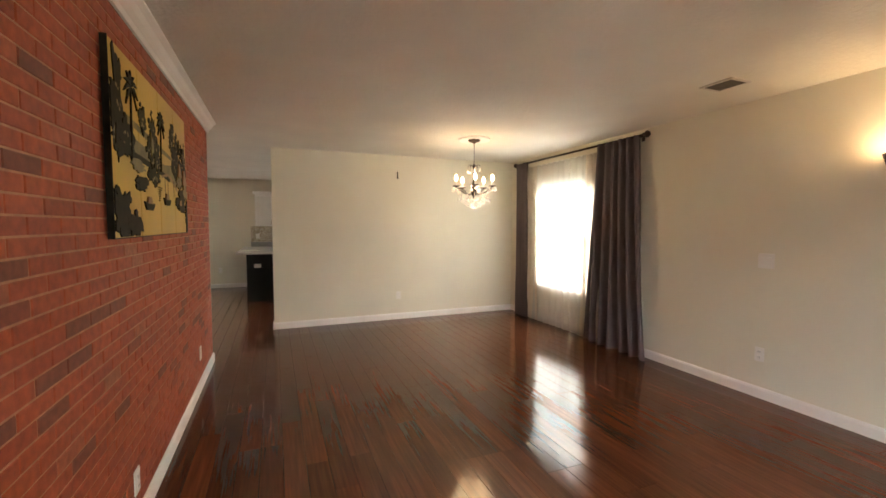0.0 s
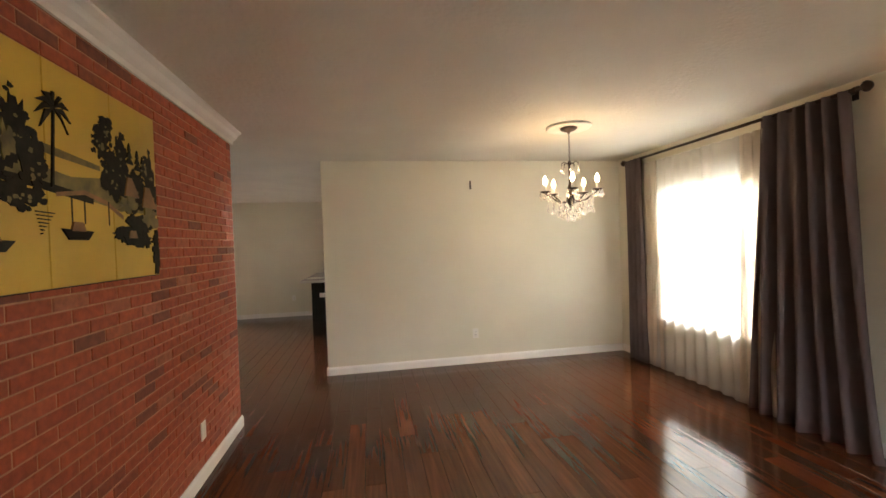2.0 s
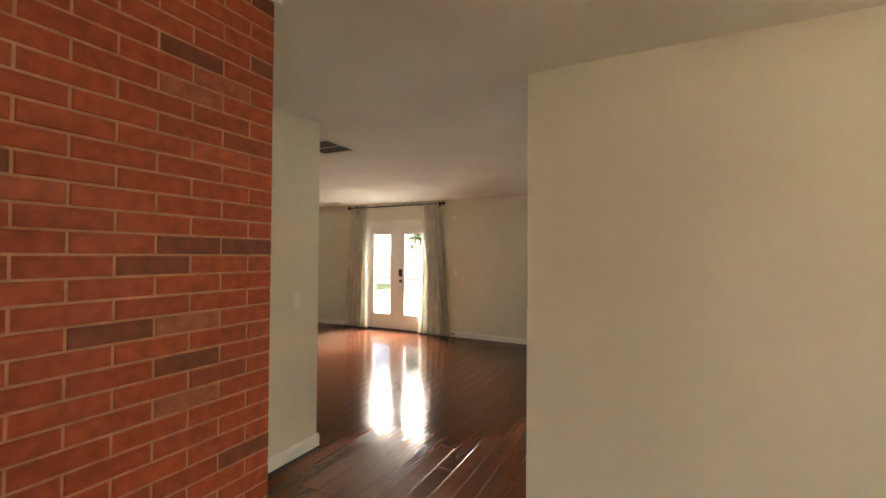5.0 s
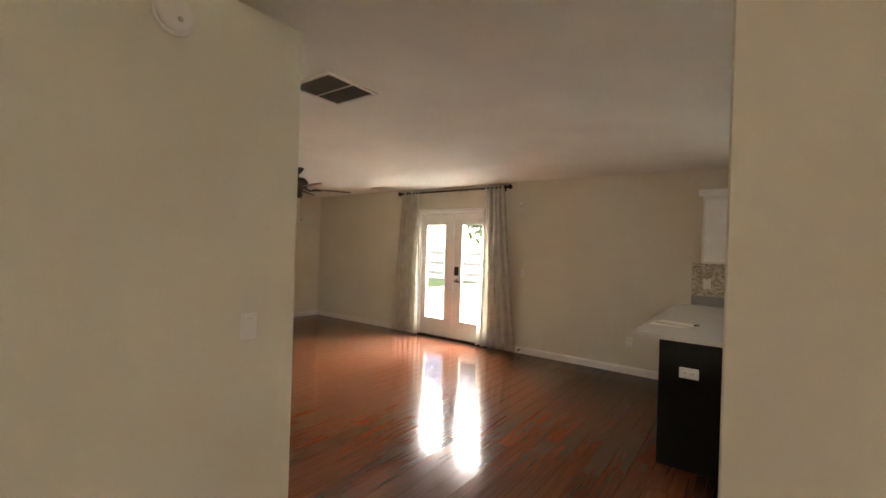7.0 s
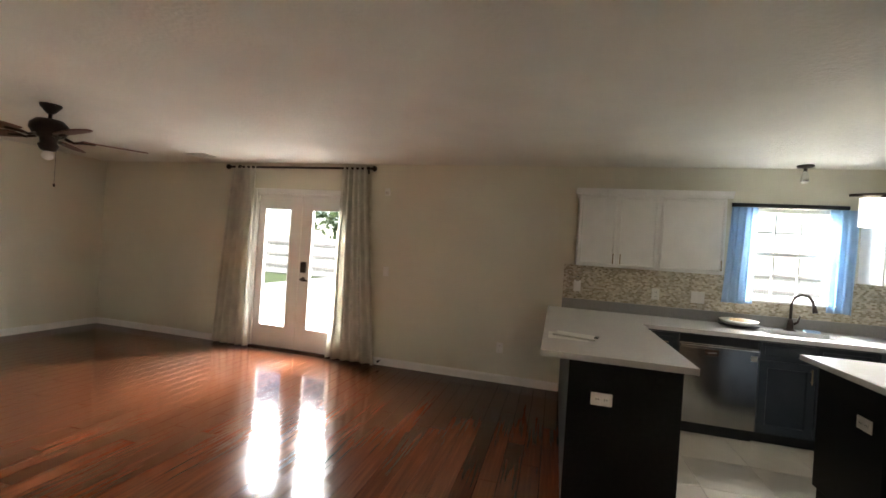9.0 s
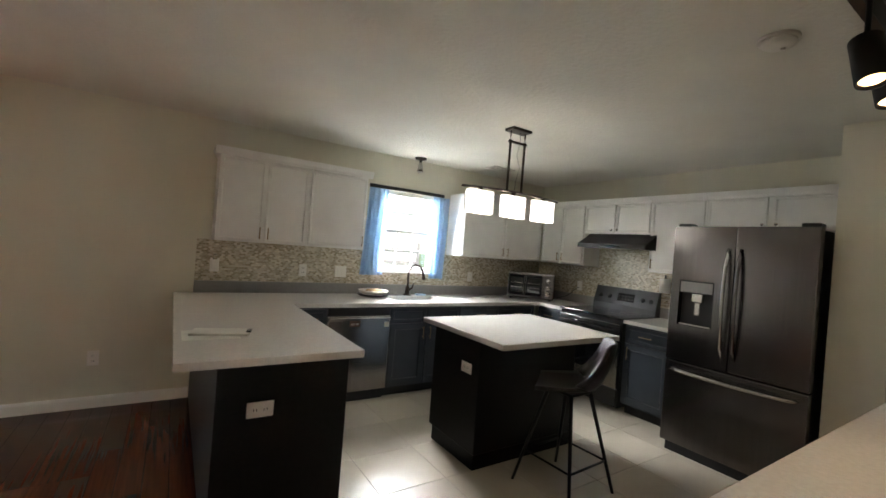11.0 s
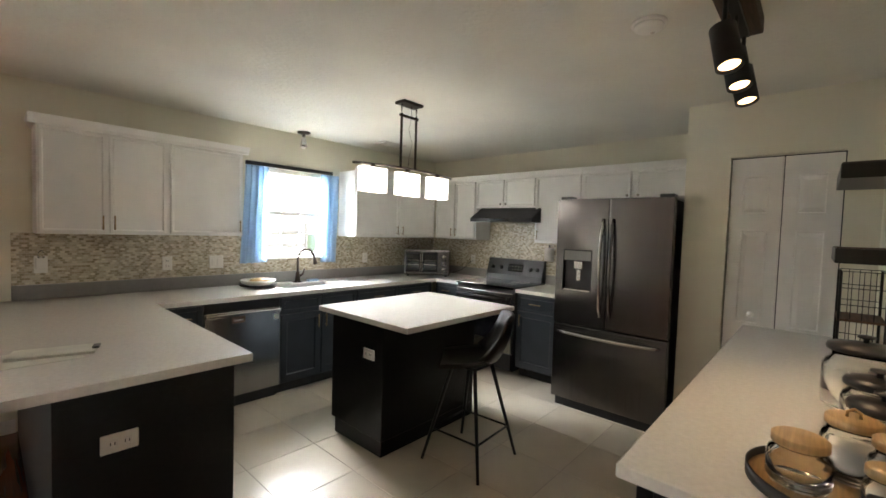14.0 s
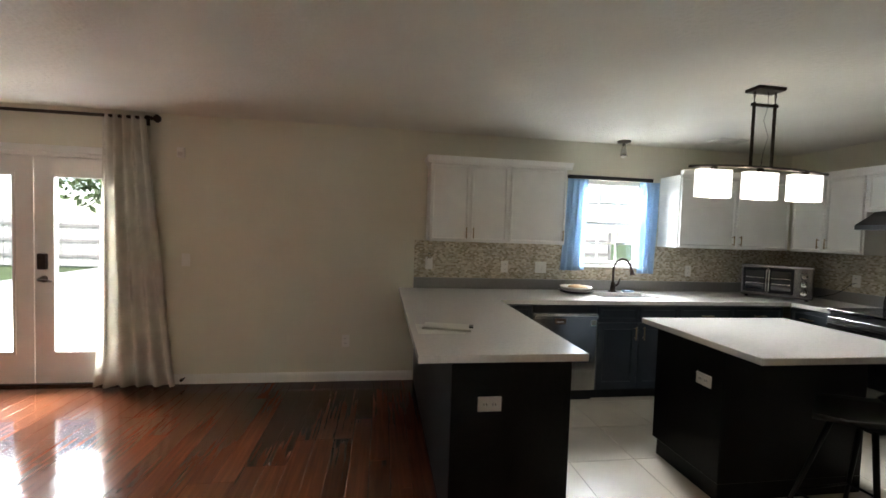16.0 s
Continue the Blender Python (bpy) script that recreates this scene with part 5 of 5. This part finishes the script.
shell = part("seat_shell", bm, mat("black_leatherette", (0.018, 0.017, 0.016), 0.42, var=0.2, scale=30, bump=0.15, bscale=200), stool)
shell.matrix_basis = pose(0, 0, 0, 0, 0, 38)
md = shell.modifiers.new("thick", 'SOLIDIFY')
md.thickness = 0.022
part("seat_plate", B(-0.10, -0.10, 0.612, 0.10, 0.10, 0.628, 0.004), M_BLACKM, stool)
feet = [(-0.245, 0.20), (-0.215, -0.235), (0.235, -0.205), (0.205, 0.235)]
tops = [(-0.09, 0.09), (-0.09, -0.09), (0.09, -0.09), (0.09, 0.09)]
for (fx, fy), (tx, ty) in zip(feet, tops):
    part("leg", T([(fx, fy, 0), (tx, ty, 0.62)], [0.0095, 0.013], 10), M_BLACKM, stool)
for k in range(4):
    def at(i, z):
        (fx, fy), (tx, ty) = feet[i], tops[i]
        u = z / 0.62
        return (fx + (tx - fx) * u, fy + (ty - fy) * u, z)
    part("footrest_bar", T([at(k, 0.20), at((k + 1) % 4, 0.20)], 0.007, 8), M_BLACKM, stool)

# papers on the peninsula
single("paper_sheet", B(0.0, 2.62, CT1 + 0.0005, 0.26, 2.86, CT1 + 0.002), M_GREY, "pale paper sheet lying on the peninsula counter", "paper")
nb = thing("notepad", (0.18, 2.76, CT1 + 0.002), "pale green notepad with black clip on the counter", "notepad", -14)
part("page_block", B(-0.14, -0.07, 0, 0.14, 0.07, 0.012, 0.002), M_GREY, nb)
part("clip", B(0.125, -0.03, 0.012, 0.15, 0.03, 0.02, 0.002), M_BLACK, nb)

# island pendant
pd = thing("pendant_lamp", (2.15, 2.725, H), "bronze island pendant with three lit square glass shades", "pendant lamp")
part("canopy", B(-0.10, -0.055, -0.022, 0.10, 0.055, 0, 0.006), M_BRONZE, pd)
for x in (-0.075, 0.075):
    part("chain_link", T([(x, 0, -0.02), (x + 0.006, 0, -0.045), (x, 0, -0.09), (x - 0.006, 0, -0.045), (x, 0, -0.02)], 0.003, 6), M_BRONZE, pd)
    part("rod", B(x - 0.007, -0.007, -0.50, x + 0.007, 0.007, -0.09, 0.001), M_BRONZE, pd)
part("cross_bar", B(-0.095, -0.008, -0.115, 0.095, 0.008, -0.097, 0.002), M_BRONZE, pd)
part("wire", T([(0.02, 0, -0.02), (0.03, 0.004, -0.1), (0.0, 0.0, -0.2), (0.035, -0.004, -0.3), (0.01, 0, -0.4), (0.0, 0, -0.5)], 0.002, 6), M_CHROME, pd)
part("beam", T([(-0.50 + i * 0.1, 0, -0.512 + 0.02 * (1 - ((i - 5) / 5) ** 2)) for i in range(11)], 0.009, 8), M_BRONZE, pd)
for x in (-0.33, 0.0, 0.33):
    sh = part("shade", boxes([(x - 0.108, -0.028, -0.695, x + 0.108, -0.022, -0.525), (x - 0.108, 0.022, -0.695, x + 0.108, 0.028, -0.525), (x - 0.108, -0.022, -0.695, x - 0.102, 0.022, -0.525), (x + 0.102, -0.022, -0.695, x + 0.108, 0.022, -0.525)]), M_SHADE, pd, "glowing frosted glass shade")
    for u in (-0.04, 0.04):
        part("lead_line", boxes([(x + u - 0.0015, -0.0295, -0.69, x + u + 0.0015, -0.0281, -0.53)]), M_BRONZE, sh)
    part("lead_line", boxes([(x - 0.105, -0.0296, -0.612, x + 0.105, -0.0281, -0.609)]), M_BRONZE, sh)
    part("socket", L([(0.02, -0.50), (0.02, -0.56), (0.012, -0.57)], (x, 0, 0), 12), M_BRONZE, sh)
    lamp("pendant_light", (2.15 + x, 2.725, H - 0.63), 0.9, (1.0, 0.93, 0.82), 0.05)

# light over the sink
sl = thing("ceiling_spotlight", (2.17, 4.30, H), "small nickel ceiling spotlight over the sink", "ceiling lamp")
part("canopy", L([(0.065, 0), (0.062, -0.015), (0.02, -0.025), (0.012, -0.03)], seg=24), M_BRONZE, sl)
part("head", L([(0.014, -0.03), (0.02, -0.06), (0.03, -0.12), (0.034, -0.15), (0.028, -0.15), (0.02, -0.12)], seg=18), M_CHROME, sl)
part("bulb", L([(0.02, -0.13), (0.026, -0.15), (0.016, -0.165), (0.002, -0.168)], seg=14), M_PLASTIC, sl)

# track lights on a beam
tr = thing("track_light", (1.70, 0.665, H), "dark wooden beam with three black spot heads", "track lamp")
part("beam", B(-0.60, -0.06, -0.07, 0.52, 0.06, 0, 0.004), M_BEAM, tr)
part("track", B(-0.50, -0.018, -0.092, 0.47, 0.018, -0.0705, 0.002), M_BLACKM, tr)
for x, tl in ((0.0, 14), (0.24, 14), (0.46, 12)):
    hdp = part("spot_head", L([(0.028, 0.03), (0.042, 0.022), (0.042, -0.135), (0.036, -0.135), (0.034, -0.10), (0.002, -0.10)], seg=22), M_BLACKM, tr)
    hdp.matrix_basis = pose(x, 0, -0.245, -12, tl, 0)
    part("bulb", L([(0.033, -0.125), (0.02, -0.131), (0.002, -0.133)], seg=18), M_SPOT, hdp, "glowing warm spot bulb")
    part("swivel", L([(0.008, -0.09), (0.008, -0.23), (0.012, -0.24)], (x, 0, 0), 10), M_BLACKM, tr)
    sp_ = new("track_spot", bpy.data.lights.new("track_spot", 'SPOT'))
    sp_.data.energy, sp_.data.color, sp_.data.spot_size, sp_.data.spot_blend, sp_.data.shadow_soft_size = 1.3, (1.0, 0.70, 0.42), radians(95), 0.6, 0.03
    sp_.matrix_world = look((1.70 + x - 0.04, 0.625, H - 0.395), (1.70 + x - 0.25, 0.14, 1.15))

# pantry door
def raised(a, b, z0, z1):
    """A door panel facing -x: a sunk groove round a field that rises to a flat top."""
    bm = bmesh.new()
    rings = []
    for inset, x in ((0.0, 0.0199), (0.0, 0.0120), (0.010, 0.0105), (0.016, 0.0190), (0.042, 0.0100)):
        rings.append([bm.verts.new((PX + x, y, z)) for y, z in ((a + inset, z0 + inset), (b - inset, z0 + inset), (b - inset, z1 - inset), (a + inset, z1 - inset))])
    for p, q in zip(rings, rings[1:]):
        for k in range(4):
            bm.faces.new((p[k], p[(k + 1) % 4], q[(k + 1) % 4], q[k]))
    bm.faces.new(rings[-1])
    bm.faces.new(rings[0][::-1])
    return bm


pdoor = tagged(new("door_2"), "white panelled bifold pantry door", "door", kind="structure")
for a, b in ((0.287, 0.567), (0.573, 0.853)):
    lf = part("door_leaf", B(PX + 0.02, a, 0.012, PX + 0.05, b, 2.038, 0.003), M_DOOR, pdoor)
    for z0, z1 in ((0.18, 0.80), (0.92, 1.56), (1.66, 1.92)):
        part("raised_panel", raised(a + 0.062, b - 0.062, z0, z1), M_DOOR, lf)
kb = part("knob", L([(0.008, 0), (0.008, 0.015), (0.02, 0.024), (0.02, 0.032), (0.002, 0.04)], seg=16), M_PLASTIC, pdoor)
kb.matrix_basis = pose(PX + 0.02, 0.70, 0.99, 0, -90, 0)
# Black sheet behind the leaves, put there as the shade in their gaps.
part("dark_backing", boxes([(PX + 0.055, 0.28, 0.0, PX + 0.06, 0.86, 2.05)]), M_BLACK, pdoor)

# ---- coffee bar ----
bar = thing("coffee_bar_cabinet", (1.10, FW1, 0), "rustic brown wooden cabinet with black frame", "cabinet")
BL = PX - 1.10 - 0.005
part("body", B(0.02, 0.002, 0.08, BL, 0.56, CT0 - 0.001), M_RUSTIC, bar)
part("frame", boxes([(0, 0.54, 0, 0.0199, 0.58, CT0 - 0.001), (0, 0.002, 0, 0.0199, 0.04, CT0 - 0.001), (0, 0.04, 0.82, 0.0199, 0.54, CT0 - 0.001), (0, 0.04, 0.0, 0.0199, 0.54, 0.06), (0.02, 0.5605, 0.82, BL, 0.58, CT0 - 0.001)], 0.002), M_BLACKM, bar)
for k in range(5):
    part("plank", B(0.006, 0.042 + k * 0.0995, 0.062, 0.019, 0.042 + (k + 1) * 0.0995 - 0.002, 0.818, 0.002), M_RUSTIC, bar)
single("countertop", B(1.047, FW1 + 0.001, CT0, PX - 0.002, 0.737, CT1, 0.004), M_QUARTZ, "white quartz coffee bar countertop", "countertop")

board = thing("menu_board", (1.08, FW1, 1.398), "chalkboard coffee menu in a deep brown wooden frame", "chalkboard")
BWd, BHt, BDp = 1.03, 0.735, 0.05
part("frame", boxes([(0, 0.0, 0, 0.065, BDp, BHt), (BWd - 0.065, 0.0, 0, BWd, BDp, BHt), (0.065, 0.0, 0, BWd - 0.065, BDp, 0.065), (0.065, 0.0, BHt - 0.065, BWd - 0.065, BDp, BHt)], 0.003), M_RUSTIC, board)
part("slate", B(0.0655, 0.01, 0.0655, BWd - 0.0655, BDp - 0.012, BHt - 0.0655), M_CHALK, board)
ym = BDp - 0.0116


def chalk(x0, z0, x1, z1, m=None):
    part("chalk_line", B(x0, ym, z0, x1, ym + 0.0006, z1), m or M_CHALKW, board)


letters("MENU", 0.075, M_CHALKW, board, pose(0.30, ym, 0.56, 90, 0, 180), "chalk_lettering")
letters("Coffee", 0.085, M_CHALKW, board, pose(0.72, ym, 0.50, 90, 0, 180), "chalk_lettering")
letters("Bar", 0.085, M_CHALKW, board, pose(0.68, ym, 0.41, 90, 0, 180), "chalk_lettering")
chalk(0.535, 0.10, 0.54, 0.62)
rnd = random.Random(4)
for k in range(9):
    a = 0.12 + 0.05 * rnd.random()
    x = a
    while x < 0.44:
        w = 0.02 + 0.04 * rnd.random()
        chalk(x, 0.48 - k * 0.042, min(x + w, 0.48), 0.4855 - k * 0.042)
        x += w + 0.012
for k in range(4):
    x = 0.60 + 0.03 * rnd.random()
    while x < 0.84:
        w = 0.02 + 0.03 * rnd.random()
        chalk(x, 0.20 - k * 0.03, x + w, 0.206 - k * 0.03)
        x += w + 0.01
part("chalk_cup", P([(0.70, 0.27), (0.745, 0.27), (0.755, 0.325), (0.69, 0.325)], 'y', ym, ym + 0.0006), M_CHALKO, board)
for z in (1.783, 1.395):
    s = thing("floating_shelf", (2.61, FW1, z), "black floating wall shelf above the coffee bar", "shelf", 0, "floating shelves")
    part("board", B(0, 0.0, 0, 0.60, 0.205, 0.07, 0.003), M_BLACK, s)
    part("top_panel", B(0.004, 0.002, 0.0702, 0.596, 0.201, 0.074), M_BEAM, s)
rk = thing("wire_rack", (2.74, 0.135, CT1), "black wire rack with wooden shelf on the coffee bar", "rack")
for x in (0, 0.28):
    for y in (0, 0.16):
        part("post", T([(x, y, 0), (x, y, 0.44)], 0.006, 8), M_BLACKM, rk)
for z in (0.03, 0.20):
    part("shelf", B(-0.005, -0.005, z, 0.285, 0.165, z + 0.012, 0.002), M_RUSTIC, rk)
for x in (0.0, 0.28):
    for y in (0.04, 0.08, 0.12):
        part("wire", T([(x, y, 0.03), (x, y, 0.44)], 0.0018, 5), M_BLACKM, rk)
    for z in (0.10, 0.28, 0.36, 0.44):
        part("wire", T([(x, 0, z), (x, 0.16, z)], 0.0022, 5), M_BLACKM, rk)
for y in (0, 0.16):
    part("wire", T([(0, y, 0.44), (0.28, y, 0.44)], 0.004, 6), M_BLACKM, rk)


def jar(place, r, h, lid, label, name="glass_jar", contents=None, handle=False):
    t = thing(name, place, label, "jar", 0)
    nr = r * 0.78
    gl = part("glass", L([(r * 0.9, 0), (r, 0.012), (r, h * 0.72), (r * 0.93, h * 0.82), (nr, h * 0.9), (nr, h), (nr - 0.004, h), (nr - 0.004, h * 0.9), (r - 0.006, h * 0.72), (r - 0.005, 0.016), (0.002, 0.010)], seg=28), M_JAR, t)
    gl.visible_shadow = False
    if lid == "bamboo":
        part("lid", L([(nr + 0.006, h + 0.001), (nr + 0.006, h + 0.018), (nr + 0.002, h + 0.021), (0.002, h + 0.021)], seg=28), M_BAMBOO, t, "pale bamboo lid")
    else:
        ld = part("lid", L([(nr + 0.014, h + 0.001), (nr + 0.016, h + 0.012), (nr + 0.012, h + 0.022), (0.03, h + 0.032), (0.002, h + 0.034)], seg=28), M_BLACK, t, "black lid")
        part("lid_knob", L([(0.008, h + 0.033), (0.008, h + 0.045), (0.024, h + 0.05), (0.022, h + 0.058), (0.002, h + 0.06)], seg=18), M_BLACK, ld)
    if lid == "bamboo" and h > 0.12:
        part("lid_loop", T([(0.0, -0.012, h + 0.02), (0.0, -0.012, h + 0.034), (0.0, 0.0, h + 0.042), (0.0, 0.012, h + 0.034), (0.0, 0.012, h + 0.02)], 0.004, 6), M_BAMBOO, t)
    if contents:
        part("contents", L([(r - 0.008, 0.018), (r - 0.008, h * contents[0]), (0.002, h * contents[0] + 0.004)], seg=24), contents[1], t)
    return t


M_SUGAR = mat("sugar", (0.75, 0.72, 0.66), 0.9, var=0.08, scale=60)
M_COFFEE = mat("coffee_pods", (0.09, 0.05, 0.03), 0.7, var=0.5, scale=25)
jar((2.01, 0.245, CT1), 0.11, 0.20, "black", "large clear glass jar with black knob lid")
jar((1.80, 0.225, CT1), 0.085, 0.135, "black", "clear glass jar with black knob lid")
jar((1.65, 0.225, CT1), 0.082, 0.105, "black", "clear glass jar with black knob lid")
tray = thing("serving_tray", (1.275, 0.325, CT1), "round wooden tray with black rim and handles", "tray")
tray.scale = (0.88, 0.88, 1.0)
part("tray_base", L([(0.185, 0), (0.187, 0.009), (0.002, 0.009)], seg=48), M_BAMBOO, tray)
part("rim", L([(0.186, 0.0), (0.193, 0.0), (0.193, 0.028), (0.188, 0.028), (0.1872, 0.0062)], seg=48), M_BLACKM, tray, "black metal rim")
for a in (200, 20):
    c, s = math.cos(math.radians(a)), math.sin(math.radians(a))
    pts = [(0.19 * c - s * u, 0.19 * s + c * u, z) for u, z in ((-0.06, 0.02), (-0.06, 0.055), (-0.05, 0.065), (0.05, 0.065), (0.06, 0.055), (0.06, 0.02))]
    part("handle", T(pts, 0.004, 8), M_BLACKM, tray)
TZ = CT1 + 0.0095
jar((1.255, 0.393, TZ), 0.062, 0.09, "bamboo", "small clear glass jar with bamboo lid on the tray")
jar((1.375, 0.300, TZ), 0.060, 0.125, "bamboo", "tall glass canister of sugar with bamboo lid", contents=(0.55, M_SUGAR))
jar((1.295, 0.224, TZ), 0.058, 0.12, "bamboo", "glass canister of coffee with bamboo lid", contents=(0.5, M_COFFEE))
sj = jar((1.200, 0.253, TZ), 0.041, 0.09, "bamboo", "small glass sugar jar with chalk label and bamboo lid", contents=(0.7, M_SUGAR))
tag = part("chalk_label", P([(-0.028, 0.03), (0.028, 0.03), (0.032, 0.035), (0.032, 0.063), (0.028, 0.068), (-0.028, 0.068), (-0.032, 0.063), (-0.032, 0.035)], 'y', -0.0015, 0.0015), M_CHALK, sj, "black chalk label")
tag.matrix_basis = pose(-0.0420, 0.004, 0, 0, 0, -85)
letters("SUGAR", 0.017, M_CHALKW, sj, pose(-0.0440, 0.004, 0.043, 90, 0, -85))

# ---- floors, bricks ----
floor = structure("floor", boxes([(FX, BACK, -0.10, R, W, -0.014)]), M_SUB, "glossy dark cherry plank floor", "floor")
mesh_cache = {}


def slab_mesh(name, sx, sy, sz, ch_, material):
    """A slab with its top face chamfered, origin at its corner, top at z = 0."""
    key = (name, round(sx, 3), round(sy, 3))
    if key not in mesh_cache:
        v = [(0, 0, -sz), (sx, 0, -sz), (sx, sy, -sz), (0, sy, -sz), (0, 0, -ch_), (sx, 0, -ch_), (sx, sy, -ch_), (0, sy, -ch_),
             (ch_, ch_, 0), (sx - ch_, ch_, 0), (sx - ch_, sy - ch_, 0), (ch_, sy - ch_, 0)]
        f = [(8, 9, 10, 11)] + [(i, (i + 1) % 4, 4 + (i + 1) % 4, 4 + i) for i in range(4)] + [(4 + i, 4 + (i + 1) % 4, 8 + (i + 1) % 4, 8 + i) for i in range(4)]
        me = bpy.data.meshes.new(name)
        me.from_pydata(v, [], f)
        me.materials.append(material)
        mesh_cache[key] = me
    return mesh_cache[key]


def spread(name, items, parent, mats, sz, ch_, near, label):
    """items: (x, y, sx, sy). The near ones become single objects, the rest one mesh."""
    vs, fs = [], []
    count = 0
    for x, y, sx, sy in items:
        if count < 300 and near(x, y):
            o = new(name, slab_mesh(name, sx, sy, sz, ch_, mats[0]))
            o.parent = parent
            o.location = (x, y, 0)
            count += 1
        else:
            me = slab_mesh(name, sx, sy, sz, ch_, mats[0])
            b = len(vs)
            vs += [(p.co.x + x, p.co.y + y, p.co.z) for p in me.vertices]
            fs += [tuple(b + i for i in p.vertices) for p in me.polygons]
    if vs:
        me = bpy.data.meshes.new("more_" + name)
        me.from_pydata(vs, [], fs)
        me.materials.append(mats[1])
        o = new("more_" + name + "s", me)
        o.parent = parent
        tagged(o, label, kind="stuff")


PWD = 0.127
TX0 = 0.79
rp_ = random.Random(7)
planks = []
nx = int((R - FX) / PWD) + 1
for i in range(nx):
    x = FX + i * PWD
    xm = x + PWD / 2
    w = min(PWD, R - x) - 0.0008
    if w < 0.01:
        continue
    y0 = LY if xm < LX else (BY if xm < 0 else BACK)
    y1 = W if xm < TX0 else FW0
    y = y0 - rp_.choice((0.0, 0.3, 0.6, 0.9))
    while y < y1:
        a, b = max(y, y0), min(y + 1.2, y1)
        if b - a > 0.02:
            planks.append((x, a, w, b - a - 0.0008))
        y += 1.2
spread("plank", planks, floor, (M_WOOD_P, M_WOOD_J), 0.012, 0.0018, lambda x, y: -1.6 < x < 2.6 and -4.6 < y < 3.2, "dark cherry floor planks")
TS = 0.457
tfloor = structure("tile_floor", B(TX0 + 0.03, FW1, -0.012, R, W, -0.0025), M_GROUT, "cream porcelain tile kitchen floor", "floor")
tiles = []
for i in range(-2, 8):
    for j in range(-7, 5):
        x0, y0 = 1.495 + i * TS, 2.885 + j * TS
        x1, y1 = min(x0 + TS - 0.004, R), min(y0 + TS - 0.004, W)
        x0, y0 = max(x0, TX0 + 0.03), max(y0, FW0 + 0.004)
        if x1 - x0 > 0.03 and y1 - y0 > 0.03:
            tiles.append((x0, y0, x1 - x0, y1 - y0))
spread("tile", tiles, tfloor, (M_TILE, M_TILE), 0.009, 0.0015, lambda x, y: True, "cream tiles")
structure("floor_trim", P([(TX0 - 0.012, 0.0), (TX0 + 0.032, 0.0), (TX0 + 0.024, 0.006), (TX0 - 0.004, 0.006)], 'y', FW1, 2.28), M_WOOD_J, "wooden threshold strip between planks and tiles", "trim")

# bricks: laid in running bond on the wall face
BL_, BH_, MJ = 0.192, 0.0562, 0.0068
bricks = []
nrow = int(H / BH_) + 1
for r in range(nrow):
    z = 0.09 + r * BH_
    if z > H - 0.10:
        break
    off = 0 if r % 2 else BL_ / 2
    k = 0
    while True:
        y1 = BY - k * BL_ + off - (BL_ / 2)
        y0 = y1 - BL_ + MJ
        k += 1
        if y1 < -6.2:
            break
        y1 = min(y1, BY)
        bricks.append((y0, z + MJ / 2, y1 - y0, min(BH_ - MJ, H - 0.10 - z)))
    if r % 2:
        bricks.append((BY - BL_ / 2 + MJ, z + MJ / 2, BL_ / 2 - MJ, BH_ - MJ))


def brick_mesh(sy, sz):
    key = ("brick", round(sy, 3), round(sz, 3))
    if key not in mesh_cache:
        c, d = 0.0025, 0.011
        v = [(0, 0, 0), (0, sy, 0), (0, sy, sz), (0, 0, sz), (d - c, 0, 0), (d - c, sy, 0), (d - c, sy, sz), (d - c, 0, sz), (d, c, c), (d, sy - c, c), (d, sy - c, sz - c), (d, c, sz - c)]
        f = [(8, 9, 10, 11)] + [(i, (i + 1) % 4, 4 + (i + 1) % 4, 4 + i) for i in range(4)] + [(4 + i, 4 + (i + 1) % 4, 8 + (i + 1) % 4, 8 + i) for i in range(4)]
        me = bpy.data.meshes.new("brick")
        me.from_pydata(v, [], f)
        me.materials.append(M_BRICK_P)
        mesh_cache[key] = me
    return mesh_cache[key]


vs, fs, cnt = [], [], 0
rb = random.Random(3)
for y, z, sy, sz in bricks:
    me = brick_mesh(sy, sz)
    dx = -0.012 + rb.uniform(-0.001, 0.001)
    if cnt < 300 and y > -2.75 and 0.45 < z < 2.05:
        o = new("brick", me)
        o.parent = wall_brick
        o.location = (dx, y, z)
        cnt += 1
    else:
        b = len(vs)
        vs += [(p.co.x + dx, p.co.y + y, p.co.z + z) for p in me.vertices]
        fs += [tuple(b + i for i in p.vertices) for p in me.polygons]
me = bpy.data.meshes.new("more_bricks")
me.from_pydata(vs, [], fs)
me.materials.append(M_BRICK_J)
o = new("more_bricks", me)
o.parent = wall_brick
tagged(o, "red bricks", kind="stuff")
